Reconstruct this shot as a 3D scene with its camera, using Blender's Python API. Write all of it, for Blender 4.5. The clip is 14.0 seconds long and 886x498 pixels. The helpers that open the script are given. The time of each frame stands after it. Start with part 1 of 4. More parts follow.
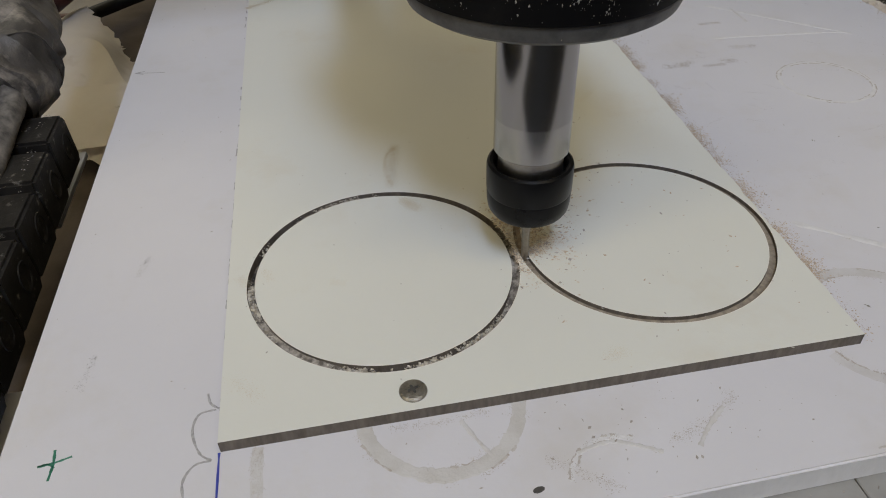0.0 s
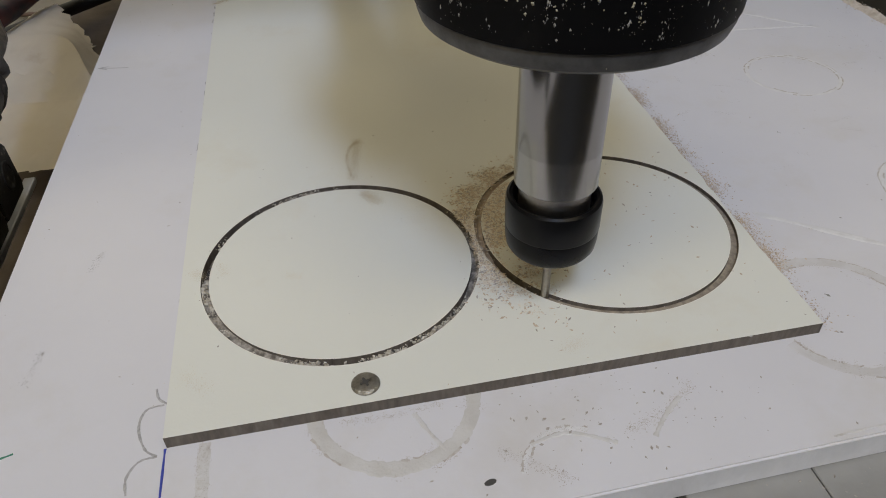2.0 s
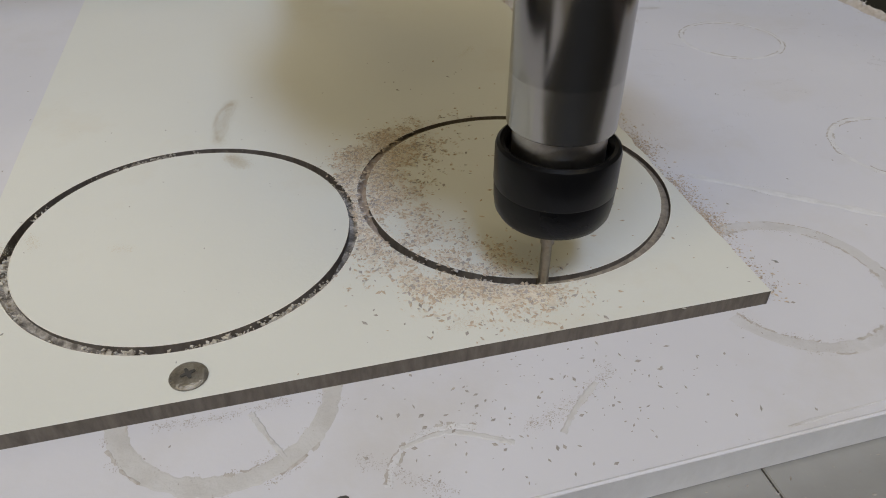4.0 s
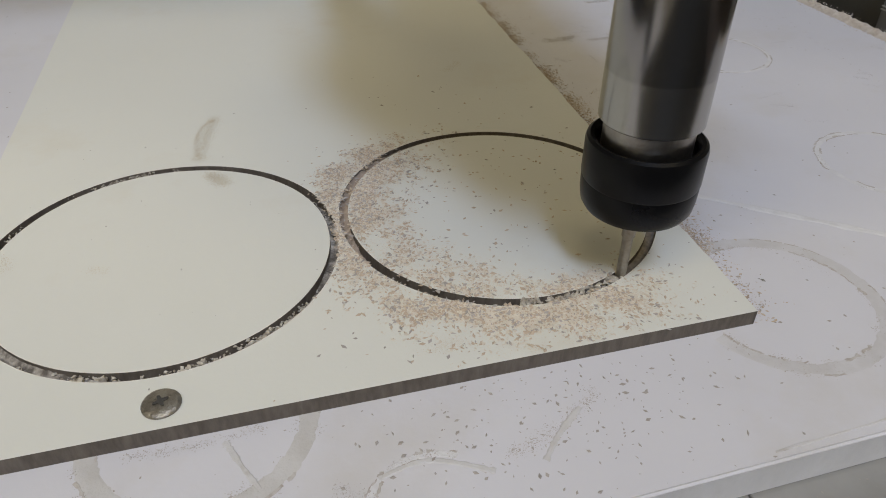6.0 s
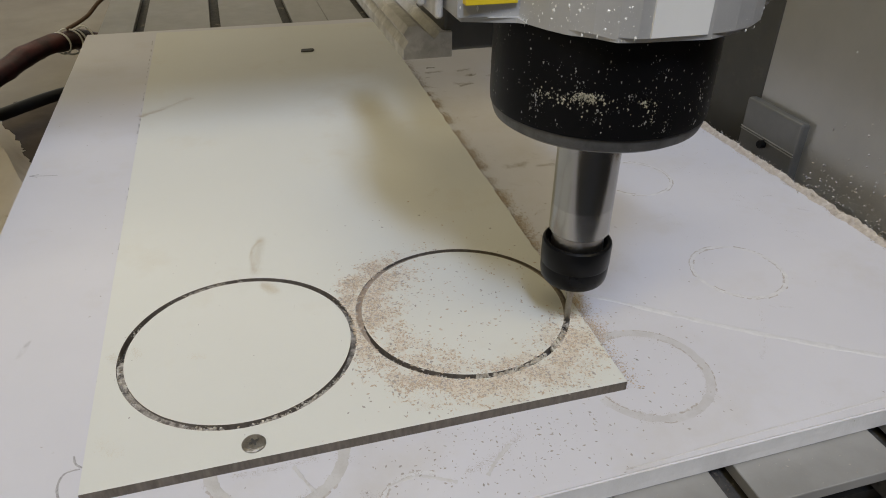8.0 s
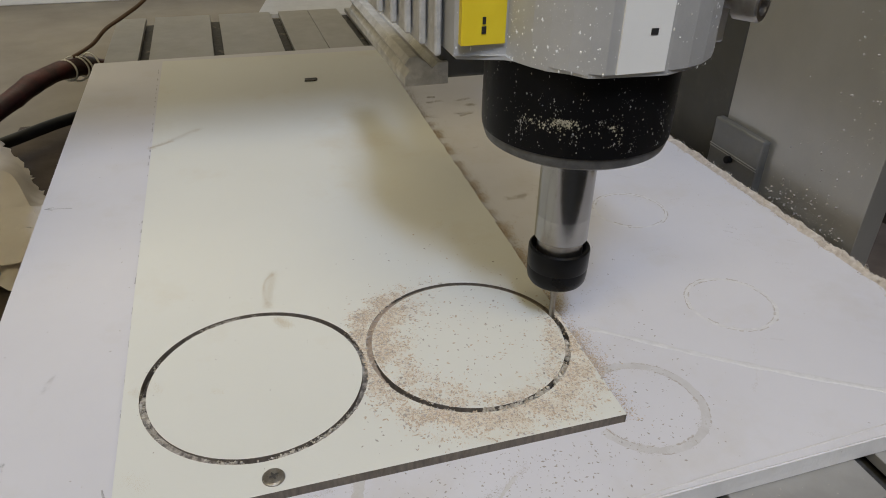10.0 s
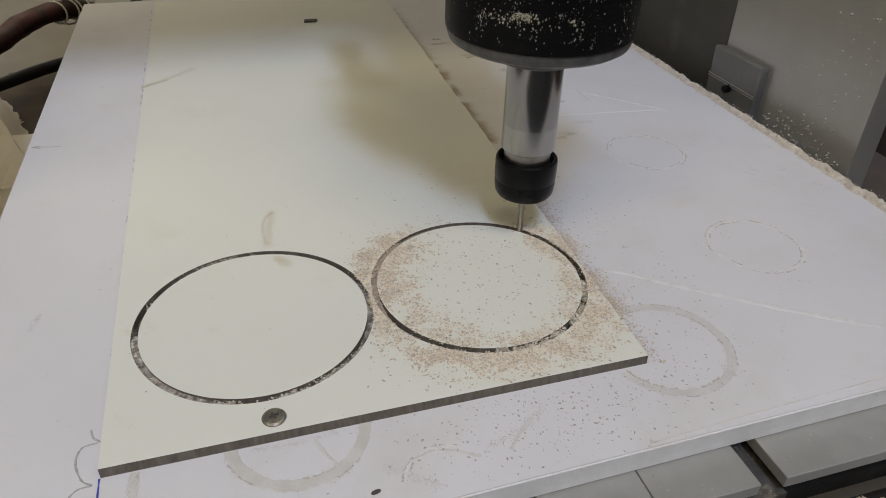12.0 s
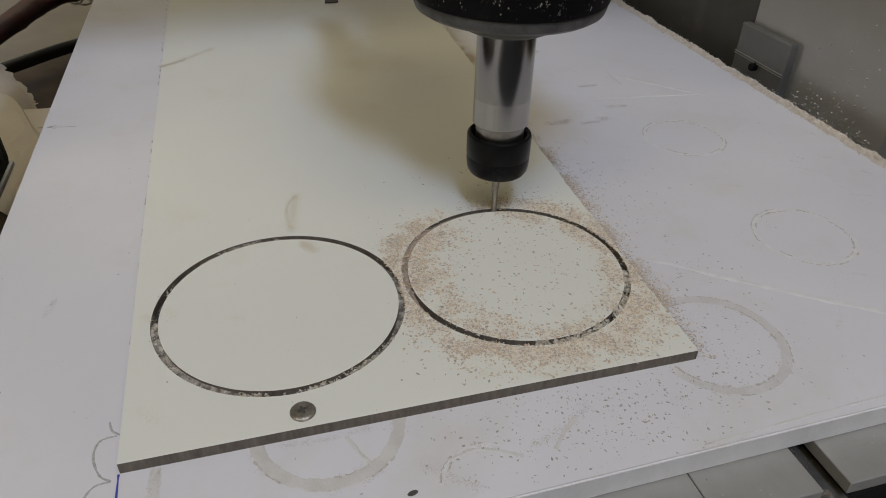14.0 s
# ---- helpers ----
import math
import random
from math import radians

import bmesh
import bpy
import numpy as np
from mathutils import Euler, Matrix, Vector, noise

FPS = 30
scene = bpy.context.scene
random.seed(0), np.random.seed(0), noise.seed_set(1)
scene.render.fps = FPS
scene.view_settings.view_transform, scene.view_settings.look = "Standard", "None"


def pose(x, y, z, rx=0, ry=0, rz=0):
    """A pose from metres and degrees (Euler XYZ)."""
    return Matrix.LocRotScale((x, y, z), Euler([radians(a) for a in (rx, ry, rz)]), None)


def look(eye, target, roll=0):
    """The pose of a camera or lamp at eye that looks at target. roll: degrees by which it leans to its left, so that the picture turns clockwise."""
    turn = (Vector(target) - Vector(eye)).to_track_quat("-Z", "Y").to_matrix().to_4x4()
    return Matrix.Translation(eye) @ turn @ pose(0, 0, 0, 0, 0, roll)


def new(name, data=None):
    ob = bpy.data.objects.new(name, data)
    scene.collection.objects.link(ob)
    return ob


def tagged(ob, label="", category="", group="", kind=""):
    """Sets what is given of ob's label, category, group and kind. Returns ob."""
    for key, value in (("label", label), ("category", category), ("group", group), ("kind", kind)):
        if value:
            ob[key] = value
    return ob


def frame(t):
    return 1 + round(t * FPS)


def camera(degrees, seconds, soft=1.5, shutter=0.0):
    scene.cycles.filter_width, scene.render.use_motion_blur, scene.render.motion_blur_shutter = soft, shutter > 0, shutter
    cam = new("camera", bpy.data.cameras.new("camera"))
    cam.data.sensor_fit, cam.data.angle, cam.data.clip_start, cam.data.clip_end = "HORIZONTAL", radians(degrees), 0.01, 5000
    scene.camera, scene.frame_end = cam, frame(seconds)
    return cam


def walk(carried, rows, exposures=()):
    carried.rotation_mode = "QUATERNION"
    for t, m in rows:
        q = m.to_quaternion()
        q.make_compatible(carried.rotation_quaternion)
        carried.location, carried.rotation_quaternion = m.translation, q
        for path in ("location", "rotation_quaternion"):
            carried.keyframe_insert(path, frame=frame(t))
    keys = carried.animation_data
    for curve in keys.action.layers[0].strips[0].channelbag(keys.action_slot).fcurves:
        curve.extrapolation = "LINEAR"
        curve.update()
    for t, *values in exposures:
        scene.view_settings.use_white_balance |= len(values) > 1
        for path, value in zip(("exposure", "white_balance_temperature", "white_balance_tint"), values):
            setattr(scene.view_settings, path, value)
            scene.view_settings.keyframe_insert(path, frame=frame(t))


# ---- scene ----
cam = camera(63.64, 14.0, 1.0)
PATH = [
    (0, (0.03982, -0.11968, 0.15645), (0.29882, 1.40832, -1.10755), -1.8),
    (0.5, (0.04086, -0.12015, 0.15485), (0.29986, 1.40885, -1.10715), -1.7),
    (1, (0.04468, -0.12220, 0.15466), (0.30868, 1.40880, -1.10434), -1.8),
    (1.5, (0.04566, -0.12279, 0.15309), (0.31766, 1.40721, -1.10691), -1.8),
    (2, (0.04921, -0.12115, 0.15157), (0.34121, 1.40485, -1.10743), -1.4),
    (2.5, (0.05303, -0.11639, 0.14459), (0.35903, 1.39961, -1.12341), -1.3),
    (3, (0.06203, -0.10960, 0.12594), (0.38703, 1.39540, -1.15106), -1.1),
    (3.5, (0.07010, -0.10497, 0.11368), (0.47910, 1.41603, -1.11932), 0.6),
    (5.8, (0.08041, -0.10139, 0.11105), (0.50241, 1.45761, -1.06795), 0.1),
    (6, (0.07912, -0.10033, 0.11257), (0.51612, 1.45167, -1.07143), 0.5),
    (6.5, (0.07423, -0.11564, 0.13097), (0.53823, 1.45036, -1.02303), 1),
    (7, (0.06742, -0.13428, 0.15469), (0.53442, 1.45272, -0.96931), 1.2),
    (7.5, (0.06397, -0.15414, 0.17022), (0.54297, 1.44986, -0.92278), 1.1),
    (8, (0.06194, -0.16494, 0.18130), (0.55694, 1.45106, -0.88670), 1),
    (8.2, (0.05964, -0.16456, 0.18726), (0.56864, 1.44644, -0.88374), 1.5),
    (10.3, (0.05376, -0.16914, 0.19768), (0.57276, 1.45886, -0.84232), 1.1),
    (10.5, (0.05307, -0.16814, 0.19573), (0.58707, 1.45286, -0.84727), 1.5),
    (11, (0.05502, -0.16592, 0.18763), (0.59202, 1.43308, -0.88637), 1.7),
    (11.5, (0.05359, -0.16069, 0.18177), (0.57259, 1.42531, -0.91923), 1.6),
    (12, (0.05383, -0.15963, 0.17753), (0.55683, 1.41737, -0.94547), 1.5),
    (12.5, (0.05328, -0.16051, 0.17561), (0.54228, 1.41449, -0.95639), 1.3),
    (13, (0.05226, -0.15436, 0.17256), (0.53226, 1.41864, -0.96544), 1.3),
    (13.5, (0.05029, -0.14886, 0.16907), (0.53629, 1.41714, -0.97593), 1.7),
    (14, (0.04821, -0.14620, 0.16751), (0.52121, 1.42380, -0.97649), 1.6),
]
walk(cam, [(t, look(eye, target, roll)) for t, eye, target, roll in PATH],
     [(0, -0.16), (3.5, -0.10), (6.5, -0.07), (7.5, 0.02), (11.5, -0.04), (12.5, -0.15), (13, -0.27), (14, -0.32)])


# ---- world, lamps, exposure ----
world = bpy.data.worlds.new("world")
scene.world = world
world.use_nodes = True
world.node_tree.nodes["Background"].inputs[0].default_value = (0.9, 0.93, 1.0, 1)
world.node_tree.nodes["Background"].inputs[1].default_value = 0.2
scene.view_settings.exposure = 0.0


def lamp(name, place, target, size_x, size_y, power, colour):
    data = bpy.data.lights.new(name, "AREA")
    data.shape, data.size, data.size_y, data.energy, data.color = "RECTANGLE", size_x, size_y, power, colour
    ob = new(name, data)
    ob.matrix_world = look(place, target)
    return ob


# unseen panels: key placed from shadows; warm strip and rear one added as fill
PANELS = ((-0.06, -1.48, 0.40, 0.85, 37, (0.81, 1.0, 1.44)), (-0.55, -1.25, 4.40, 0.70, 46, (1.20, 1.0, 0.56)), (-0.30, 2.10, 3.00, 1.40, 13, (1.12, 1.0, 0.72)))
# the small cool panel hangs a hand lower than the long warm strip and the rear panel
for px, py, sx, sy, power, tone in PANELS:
    lamp("key_fill_lamp", (px, py, 2.52 - 0.10 * (sx < 1)), (px, py, 0), sx, sy, power, tone)

# ---- materials ----


def mat(name, base, dark=None, scale=40.0, amount=0.5, rough=0.5, metal=0.0, bump=0.0, bump_scale=400.0, stain=None,
        stain_scale=6.0, stain_low=0.55, stain_high=0.75, coat=0.0, rough_var=0.1, stretch=(1, 1, 1), spec=0.5):
    m = bpy.data.materials.new(name)
    m.use_nodes = True
    nt = m.node_tree
    n, link = nt.nodes, nt.links.new
    bs = n["Principled BSDF"]
    tc = n.new("ShaderNodeTexCoord")
    mp = n.new("ShaderNodeMapping")
    mp.inputs["Scale"].default_value = stretch
    link(tc.outputs["Object"], mp.inputs["Vector"])

    def noise_tex(s, detail=5.0, rgh=0.6):
        t = n.new("ShaderNodeTexNoise")
        t.inputs["Scale"].default_value, t.inputs["Detail"].default_value, t.inputs["Roughness"].default_value = s, detail, rgh
        link(mp.outputs[0], t.inputs["Vector"])
        return t

    def ramp(src, lo, hi):
        r = n.new("ShaderNodeMapRange")
        r.inputs["From Min"].default_value, r.inputs["From Max"].default_value = lo, hi
        link(src, r.inputs["Value"])
        return r.outputs[0]

    def mix(fac, a, b):
        x = n.new("ShaderNodeMix")
        x.data_type = "RGBA"
        link(fac, x.inputs[0])
        for sock, v in ((x.inputs[6], a), (x.inputs[7], b)):
            if isinstance(v, tuple):
                sock.default_value = (*v, 1)
            else:
                link(v, sock)
        return x.outputs[2]

    grain = noise_tex(scale)
    dark = dark or tuple(c * 0.8 for c in base)
    col = mix(ramp(grain.outputs["Fac"], 0.5 - 0.3 / max(amount, 0.05) * 0.5, 0.5 + 0.3 / max(amount, 0.05) * 0.5), dark, base)
    if stain:
        col = mix(ramp(noise_tex(stain_scale, 8.0, 0.65).outputs["Fac"], stain_low, stain_high), col, stain)
    link(col, bs.inputs["Base Color"])
    r = n.new("ShaderNodeMapRange")
    r.inputs["To Min"].default_value, r.inputs["To Max"].default_value = max(rough - rough_var, 0.02), min(rough + rough_var, 1)
    link(noise_tex(scale * 0.4).outputs["Fac"], r.inputs["Value"])
    link(r.outputs[0], bs.inputs["Roughness"])
    bs.inputs["Metallic"].default_value = metal
    bs.inputs["Coat Weight"].default_value = coat
    bs.inputs["Specular IOR Level"].default_value = spec
    if bump:
        b = n.new("ShaderNodeBump")
        b.inputs["Strength"].default_value, b.inputs["Distance"].default_value = bump, 0.0005
        link(noise_tex(bump_scale).outputs["Fac"], b.inputs["Height"])
        link(b.outputs[0], bs.inputs["Normal"])
    return m


M = {
    "cream": mat("cream_laminate", (0.69, 0.69, 0.640), (0.665, 0.662, 0.606), 12, 0.6, 0.42, bump=0.12, bump_scale=900,
                 stain=(0.61, 0.56, 0.455), stain_scale=11, stain_low=0.55, stain_high=0.82),
    "core": mat("dark_core", (0.17, 0.145, 0.12), (0.09, 0.075, 0.06), 500, 0.8, 0.8, bump=0.5, bump_scale=1500, stretch=(1, 1, 0.25)),
    # dark core on the kerf floor, with depth shade put into the colour
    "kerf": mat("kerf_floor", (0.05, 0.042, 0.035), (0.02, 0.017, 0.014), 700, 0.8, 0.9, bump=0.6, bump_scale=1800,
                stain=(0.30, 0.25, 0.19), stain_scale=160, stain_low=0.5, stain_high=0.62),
    "kerf_brown": mat("brown_kerf_floor", (0.34, 0.29, 0.225), (0.17, 0.14, 0.11), 500, 0.8, 0.9, bump=0.6, bump_scale=1800),
    "white": mat("white_board", (0.646, 0.637, 0.670), (0.602, 0.592, 0.622), 14, 0.6, 0.4, bump=0.10, bump_scale=700,
                 stain=(0.565, 0.54, 0.52), stain_scale=16, stain_low=0.53, stain_high=0.80),
    "white_edge": mat("board_edge", (0.70, 0.69, 0.69), (0.63, 0.62, 0.615), 220, 0.7, 0.7, bump=0.5, bump_scale=700, stretch=(1, 1, 0.6)),
    "burr": mat("routed_ring", (0.61, 0.60, 0.605), (0.545, 0.525, 0.51), 260, 0.9, 0.7, bump=0.5, bump_scale=900,
                stain=(0.34, 0.29, 0.24), stain_scale=130, stain_low=0.58, stain_high=0.78),
    "grime": mat("ring_grime", (0.38, 0.34, 0.30), (0.53, 0.50, 0.48), 500, 1.2, 0.8),
    "lip": mat("laminate_lip", (0.78, 0.765, 0.71), (0.66, 0.63, 0.55), 400, 0.9, 0.5),
    "scuff": mat("grey_scuff", (0.53, 0.51, 0.515), (0.44, 0.42, 0.42), 260, 0.9, 0.7),
    "white_burr": mat("white_burr", (0.69, 0.68, 0.69), (0.60, 0.59, 0.60), 260, 0.9, 0.6, bump=0.5, bump_scale=900),
    "steel": mat("polished_steel", (0.32, 0.312, 0.30), (0.29, 0.282, 0.27), 60, 0.4, 0.16, 1.0, rough_var=0.01),
    "steel_band": mat("satin_steel", (0.40, 0.392, 0.375), (0.35, 0.342, 0.325), 90, 0.5, 0.19, 1.0, rough_var=0.02),
    "steel_dull": mat("dull_steel", (0.42, 0.40, 0.37), (0.30, 0.28, 0.26), 300, 0.7, 0.35, 1.0, bump=0.2, bump_scale=900),
    "screw": mat("worn_screw_steel", (0.38, 0.355, 0.31), (0.20, 0.18, 0.15), 500, 0.9, 0.30, 0.8, bump=0.6, bump_scale=1500),
    "bit": mat("carbide", (0.45, 0.42, 0.37), (0.30, 0.27, 0.23), 500, 0.7, 0.38, 0.9),
    "nut": mat("black_oxide", (0.006, 0.006, 0.0065), (0.004, 0.004, 0.0045), 120, 0.6, 0.30, 0.0, bump=0.05, bump_scale=600, spec=0.16),
    "black": mat("black_enamel", (0.006, 0.006, 0.0065), (0.004, 0.004, 0.0045), 60, 0.6, 0.42, bump=0.06, bump_scale=500,
                 stain=(0.013, 0.012, 0.011), stain_scale=70, stain_low=0.58, stain_high=0.8, spec=0.1),
    "flange": mat("grey_flange", (0.125, 0.123, 0.12), (0.06, 0.059, 0.057), 180, 0.7, 0.45, 0.3, bump=0.2, bump_scale=700),
    "alu": mat("cast_aluminium", (0.55, 0.55, 0.545), (0.46, 0.46, 0.455), 60, 0.6, 0.45, 0.35, bump=0.15, bump_scale=900),
    "alu_bed": mat("anodised_aluminium", (0.36, 0.355, 0.345), (0.30, 0.295, 0.28), 45, 0.8, 0.45, 0.30, bump=0.08, bump_scale=800,
                   stain=(0.30, 0.295, 0.28), stain_scale=25, stain_low=0.55, stain_high=0.8),
    "plate": mat("gantry_plate", (0.44, 0.43, 0.395), (0.36, 0.352, 0.32), 16, 0.6, 0.32, 0.65, bump=0.06, bump_scale=600,
                 stain=(0.40, 0.38, 0.33), stain_scale=30, stain_low=0.62, stain_high=0.85),
    "dusty_alu": mat("dust_coated_aluminium", (0.56, 0.545, 0.51), (0.40, 0.385, 0.35), 160, 0.9, 0.75, 0.1, bump=0.6, bump_scale=900,
                     stain=(0.68, 0.66, 0.62), stain_scale=90, stain_low=0.55, stain_high=0.7),
    "block": mat("bearing_block_grey", (0.20, 0.20, 0.19), (0.14, 0.14, 0.13), 40, 0.6, 0.38, 0.5, bump=0.1, bump_scale=600),
    "carriage": mat("carriage_grey", (0.11, 0.11, 0.105), (0.07, 0.07, 0.065), 40, 0.6, 0.5, 0.3, bump=0.1, bump_scale=600),
    "olive": mat("dark_cover", (0.06, 0.057, 0.046), (0.045, 0.043, 0.035), 30, 0.6, 0.55, bump=0.1, bump_scale=500,
                 stain=(0.10, 0.09, 0.07), stain_scale=25, stain_low=0.6, stain_high=0.8),
    "slot": mat("slot_grime_and_shade", (0.075, 0.071, 0.065), (0.035, 0.033, 0.03), 200, 0.8, 0.7, bump=0.5, bump_scale=900,
                stain=(0.30, 0.25, 0.19), stain_scale=90, stain_low=0.6, stain_high=0.72),
    "yellow": mat("yellow_label", (0.80, 0.62, 0.03), (0.72, 0.54, 0.02), 90, 0.5, 0.5),
    "label": mat("white_label", (0.82, 0.82, 0.80), (0.76, 0.76, 0.74), 60, 0.5, 0.4),
    "ink": mat("black_ink", (0.02, 0.02, 0.02), None, 300, 0.5, 0.6),
    # pencil grey, also the colour of the painted gap shadow
    "pencil": mat("pencil", (0.27, 0.26, 0.26), (0.46, 0.45, 0.45), 900, 0.9, 0.6),
    "green": mat("green_marker", (0.02, 0.13, 0.08), (0.04, 0.22, 0.14), 500, 0.7, 0.5),
    "blue": mat("blue_marker", (0.03, 0.05, 0.30), (0.06, 0.08, 0.40), 500, 0.7, 0.5),
    "smear": mat("brown_smear", (0.46, 0.375, 0.26), (0.56, 0.49, 0.38), 250, 0.9, 0.7),
    "faint": mat("faint_smear", (0.56, 0.49, 0.37), (0.63, 0.585, 0.48), 250, 0.9, 0.5),
    "dust": mat("brown_dust", (0.58, 0.48, 0.37), (0.46, 0.365, 0.27), 300, 0.9, 0.95),
    "dust_grey": mat("grey_dust", (0.47, 0.435, 0.40), (0.32, 0.29, 0.26), 300, 0.9, 0.95),
    "kerf_chip": mat("kerf_chips", (0.66, 0.62, 0.54), (0.26, 0.22, 0.17), 420, 0.9, 0.9),
    "chip_dull": mat("dull_chips", (0.36, 0.35, 0.32), (0.15, 0.145, 0.13), 900, 0.9, 0.9),
    "chip_smear": mat("yellowish_chips", (0.48, 0.45, 0.34), (0.20, 0.185, 0.13), 900, 0.9, 0.9),
    "band": mat("routed_band", (0.592, 0.578, 0.572), (0.50, 0.48, 0.46), 120, 0.9, 0.6, bump=0.4, bump_scale=900),
    "band_faint": mat("faint_band", (0.595, 0.582, 0.592), (0.51, 0.49, 0.485), 120, 0.9, 0.6, bump=0.3, bump_scale=900),
    "pale_dust": mat("pale_dust", (0.69, 0.63, 0.535), (0.60, 0.535, 0.44), 300, 0.9, 0.95),
    "veil": mat("fine_dust", (0.70, 0.635, 0.525), (0.655, 0.585, 0.475), 300, 0.9, 0.95),
    "kerf_grey": mat("packed_grey_dust", (0.47, 0.43, 0.375), (0.12, 0.105, 0.09), 330, 1.3, 0.95, bump=0.9, bump_scale=1200),
    "dust_pack": mat("packed_dust", (0.46, 0.37, 0.29), (0.33, 0.26, 0.20), 400, 0.9, 0.95, bump=0.8, bump_scale=1500),
    "ridge": mat("sawdust", (0.63, 0.575, 0.51), (0.46, 0.395, 0.325), 300, 0.9, 0.95, bump=1.0, bump_scale=900),
    "floor": mat("dusty_floor", (0.285, 0.255, 0.20), (0.21, 0.185, 0.145), 12, 0.8, 0.8, bump=0.4, bump_scale=200,
                 stain=(0.24, 0.21, 0.17), stain_scale=5, stain_low=0.5, stain_high=0.75),
    "wall": mat("bounce_wall_paint", (0.72, 0.70, 0.65), (0.66, 0.64, 0.60), 3, 0.5, 0.8),
    "wall_dark": mat("dark_reflection_paint", (0.07, 0.068, 0.065), (0.05, 0.049, 0.047), 3, 0.5, 0.8),
    "ceiling": mat("bounce_ceiling_paint", (0.78, 0.78, 0.76), (0.73, 0.73, 0.71), 3, 0.5, 0.9),
    "frame": mat("machine_frame", (0.030, 0.029, 0.027), (0.017, 0.016, 0.015), 60, 0.7, 0.5, 0.4, bump=0.3, bump_scale=400,
                 stain=(0.16, 0.14, 0.11), stain_scale=60, stain_low=0.66, stain_high=0.78),
    # dark brown for grime, and for the panel that stands in for shade
    "dark_brown": mat("brown_grime_and_shade", (0.10, 0.078, 0.064), (0.06, 0.046, 0.038), 40, 0.8, 0.8, bump=0.4, bump_scale=300),
    "tape": mat("dusty_tape", (0.10, 0.088, 0.078), (0.035, 0.031, 0.028), 60, 0.9, 0.45, bump=0.9, bump_scale=260,
                stain=(0.46, 0.40, 0.33), stain_scale=38, stain_low=0.52, stain_high=0.74),
    "cable_grey": mat("dusty_grey_cable", (0.25, 0.225, 0.195), (0.055, 0.05, 0.045), 150, 0.9, 0.7, bump=0.5, bump_scale=500),
    # pale flecks: scratches, and glints put into the colour
    "chain": mat("chain_plastic", (0.026, 0.024, 0.022), (0.010, 0.009, 0.008), 90, 0.6, 0.48, spec=0.22, bump=0.6, bump_scale=180,
                 stain=(0.30, 0.28, 0.25), stain_scale=260, stain_low=0.60, stain_high=0.78),
    "paper": mat("paper", (0.84, 0.80, 0.75), (0.76, 0.71, 0.65), 20, 0.6, 0.8, bump=0.3, bump_scale=120,
                 stain=(0.55, 0.45, 0.34), stain_scale=22, stain_low=0.60, stain_high=0.85),
    "sleeve": mat("red_sleeve", (0.10, 0.025, 0.022), (0.016, 0.014, 0.014), 45, 0.9, 0.5, bump=0.5, bump_scale=300),
    "rubber": mat("black_rubber", (0.02, 0.02, 0.02), (0.012, 0.012, 0.012), 60, 0.6, 0.5, bump=0.1),
    "tie": mat("white_tie", (0.75, 0.74, 0.71), None, 60, 0.5, 0.5),
    "wire": mat("brown_wire", (0.14, 0.08, 0.05), (0.08, 0.045, 0.03), 100, 0.6, 0.5),
}
turned = M["steel"].node_tree
tangent = turned.nodes.new("ShaderNodeTangent")
tangent.direction_type, tangent.axis = "RADIAL", "Z"
shaft_bsdf = turned.nodes["Principled BSDF"]
turned.links.new(tangent.outputs[0], shaft_bsdf.inputs["Tangent"])
shaft_bsdf.inputs["Anisotropic"].default_value = 0.8
shaft_bsdf.inputs["Anisotropic Rotation"].default_value = 0.0

# glow for the added light panels, none of them in view
M["diffuser"] = mat("added_panel_glow", (0.8, 0.8, 0.78), None, 20, 0.3, 0.5)
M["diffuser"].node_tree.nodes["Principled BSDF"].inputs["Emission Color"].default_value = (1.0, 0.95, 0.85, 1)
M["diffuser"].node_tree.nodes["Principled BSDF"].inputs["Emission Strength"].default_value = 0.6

# ---- mesh tools ----


def mesh_of(name, bm, material, smooth=None):
    me = bpy.data.meshes.new(name)
    bmesh.ops.recalc_face_normals(bm, faces=bm.faces)
    bm.to_mesh(me)
    bm.free()
    for m in material if isinstance(material, (list, tuple)) else [material]:
        me.materials.append(m)
    if smooth is not None:
        me.shade_smooth()
        me.set_sharp_from_angle(angle=radians(smooth))
    return me


def part(name, bm, material, parent, label="", smooth=None):
    ob = new(name, mesh_of(name, bm, material, smooth))
    ob.parent = parent
    if label:
        ob["label"] = label
    return ob


def thing(name, bm, material, label, category, kind="", group="", smooth=None):
    return tagged(new(name, mesh_of(name, bm, material, smooth)), label, category, group, kind)


def empty(name, label, category, place=(0, 0, 0), group="", kind=""):
    ob = new(name)
    ob.empty_display_size = 0.02
    ob.location = place
    return tagged(ob, label, category, group, kind)


def box(x0, x1, y0, y1, z0, z1, bevel=0.0, seg=2, bm=None):
    bm = bm or bmesh.new()
    made = bmesh.ops.create_cube(bm, size=1.0)["verts"]
    for v in made:
        v.co = Vector((x0 + (v.co.x + 0.5) * (x1 - x0), y0 + (v.co.y + 0.5) * (y1 - y0), z0 + (v.co.z + 0.5) * (z1 - z0)))
    if bevel:
        edges = {e for v in made for e in v.link_edges}
        bmesh.ops.bevel(bm, geom=list(edges), offset=bevel, segments=seg, affect="EDGES", profile=0.5)
    return bm


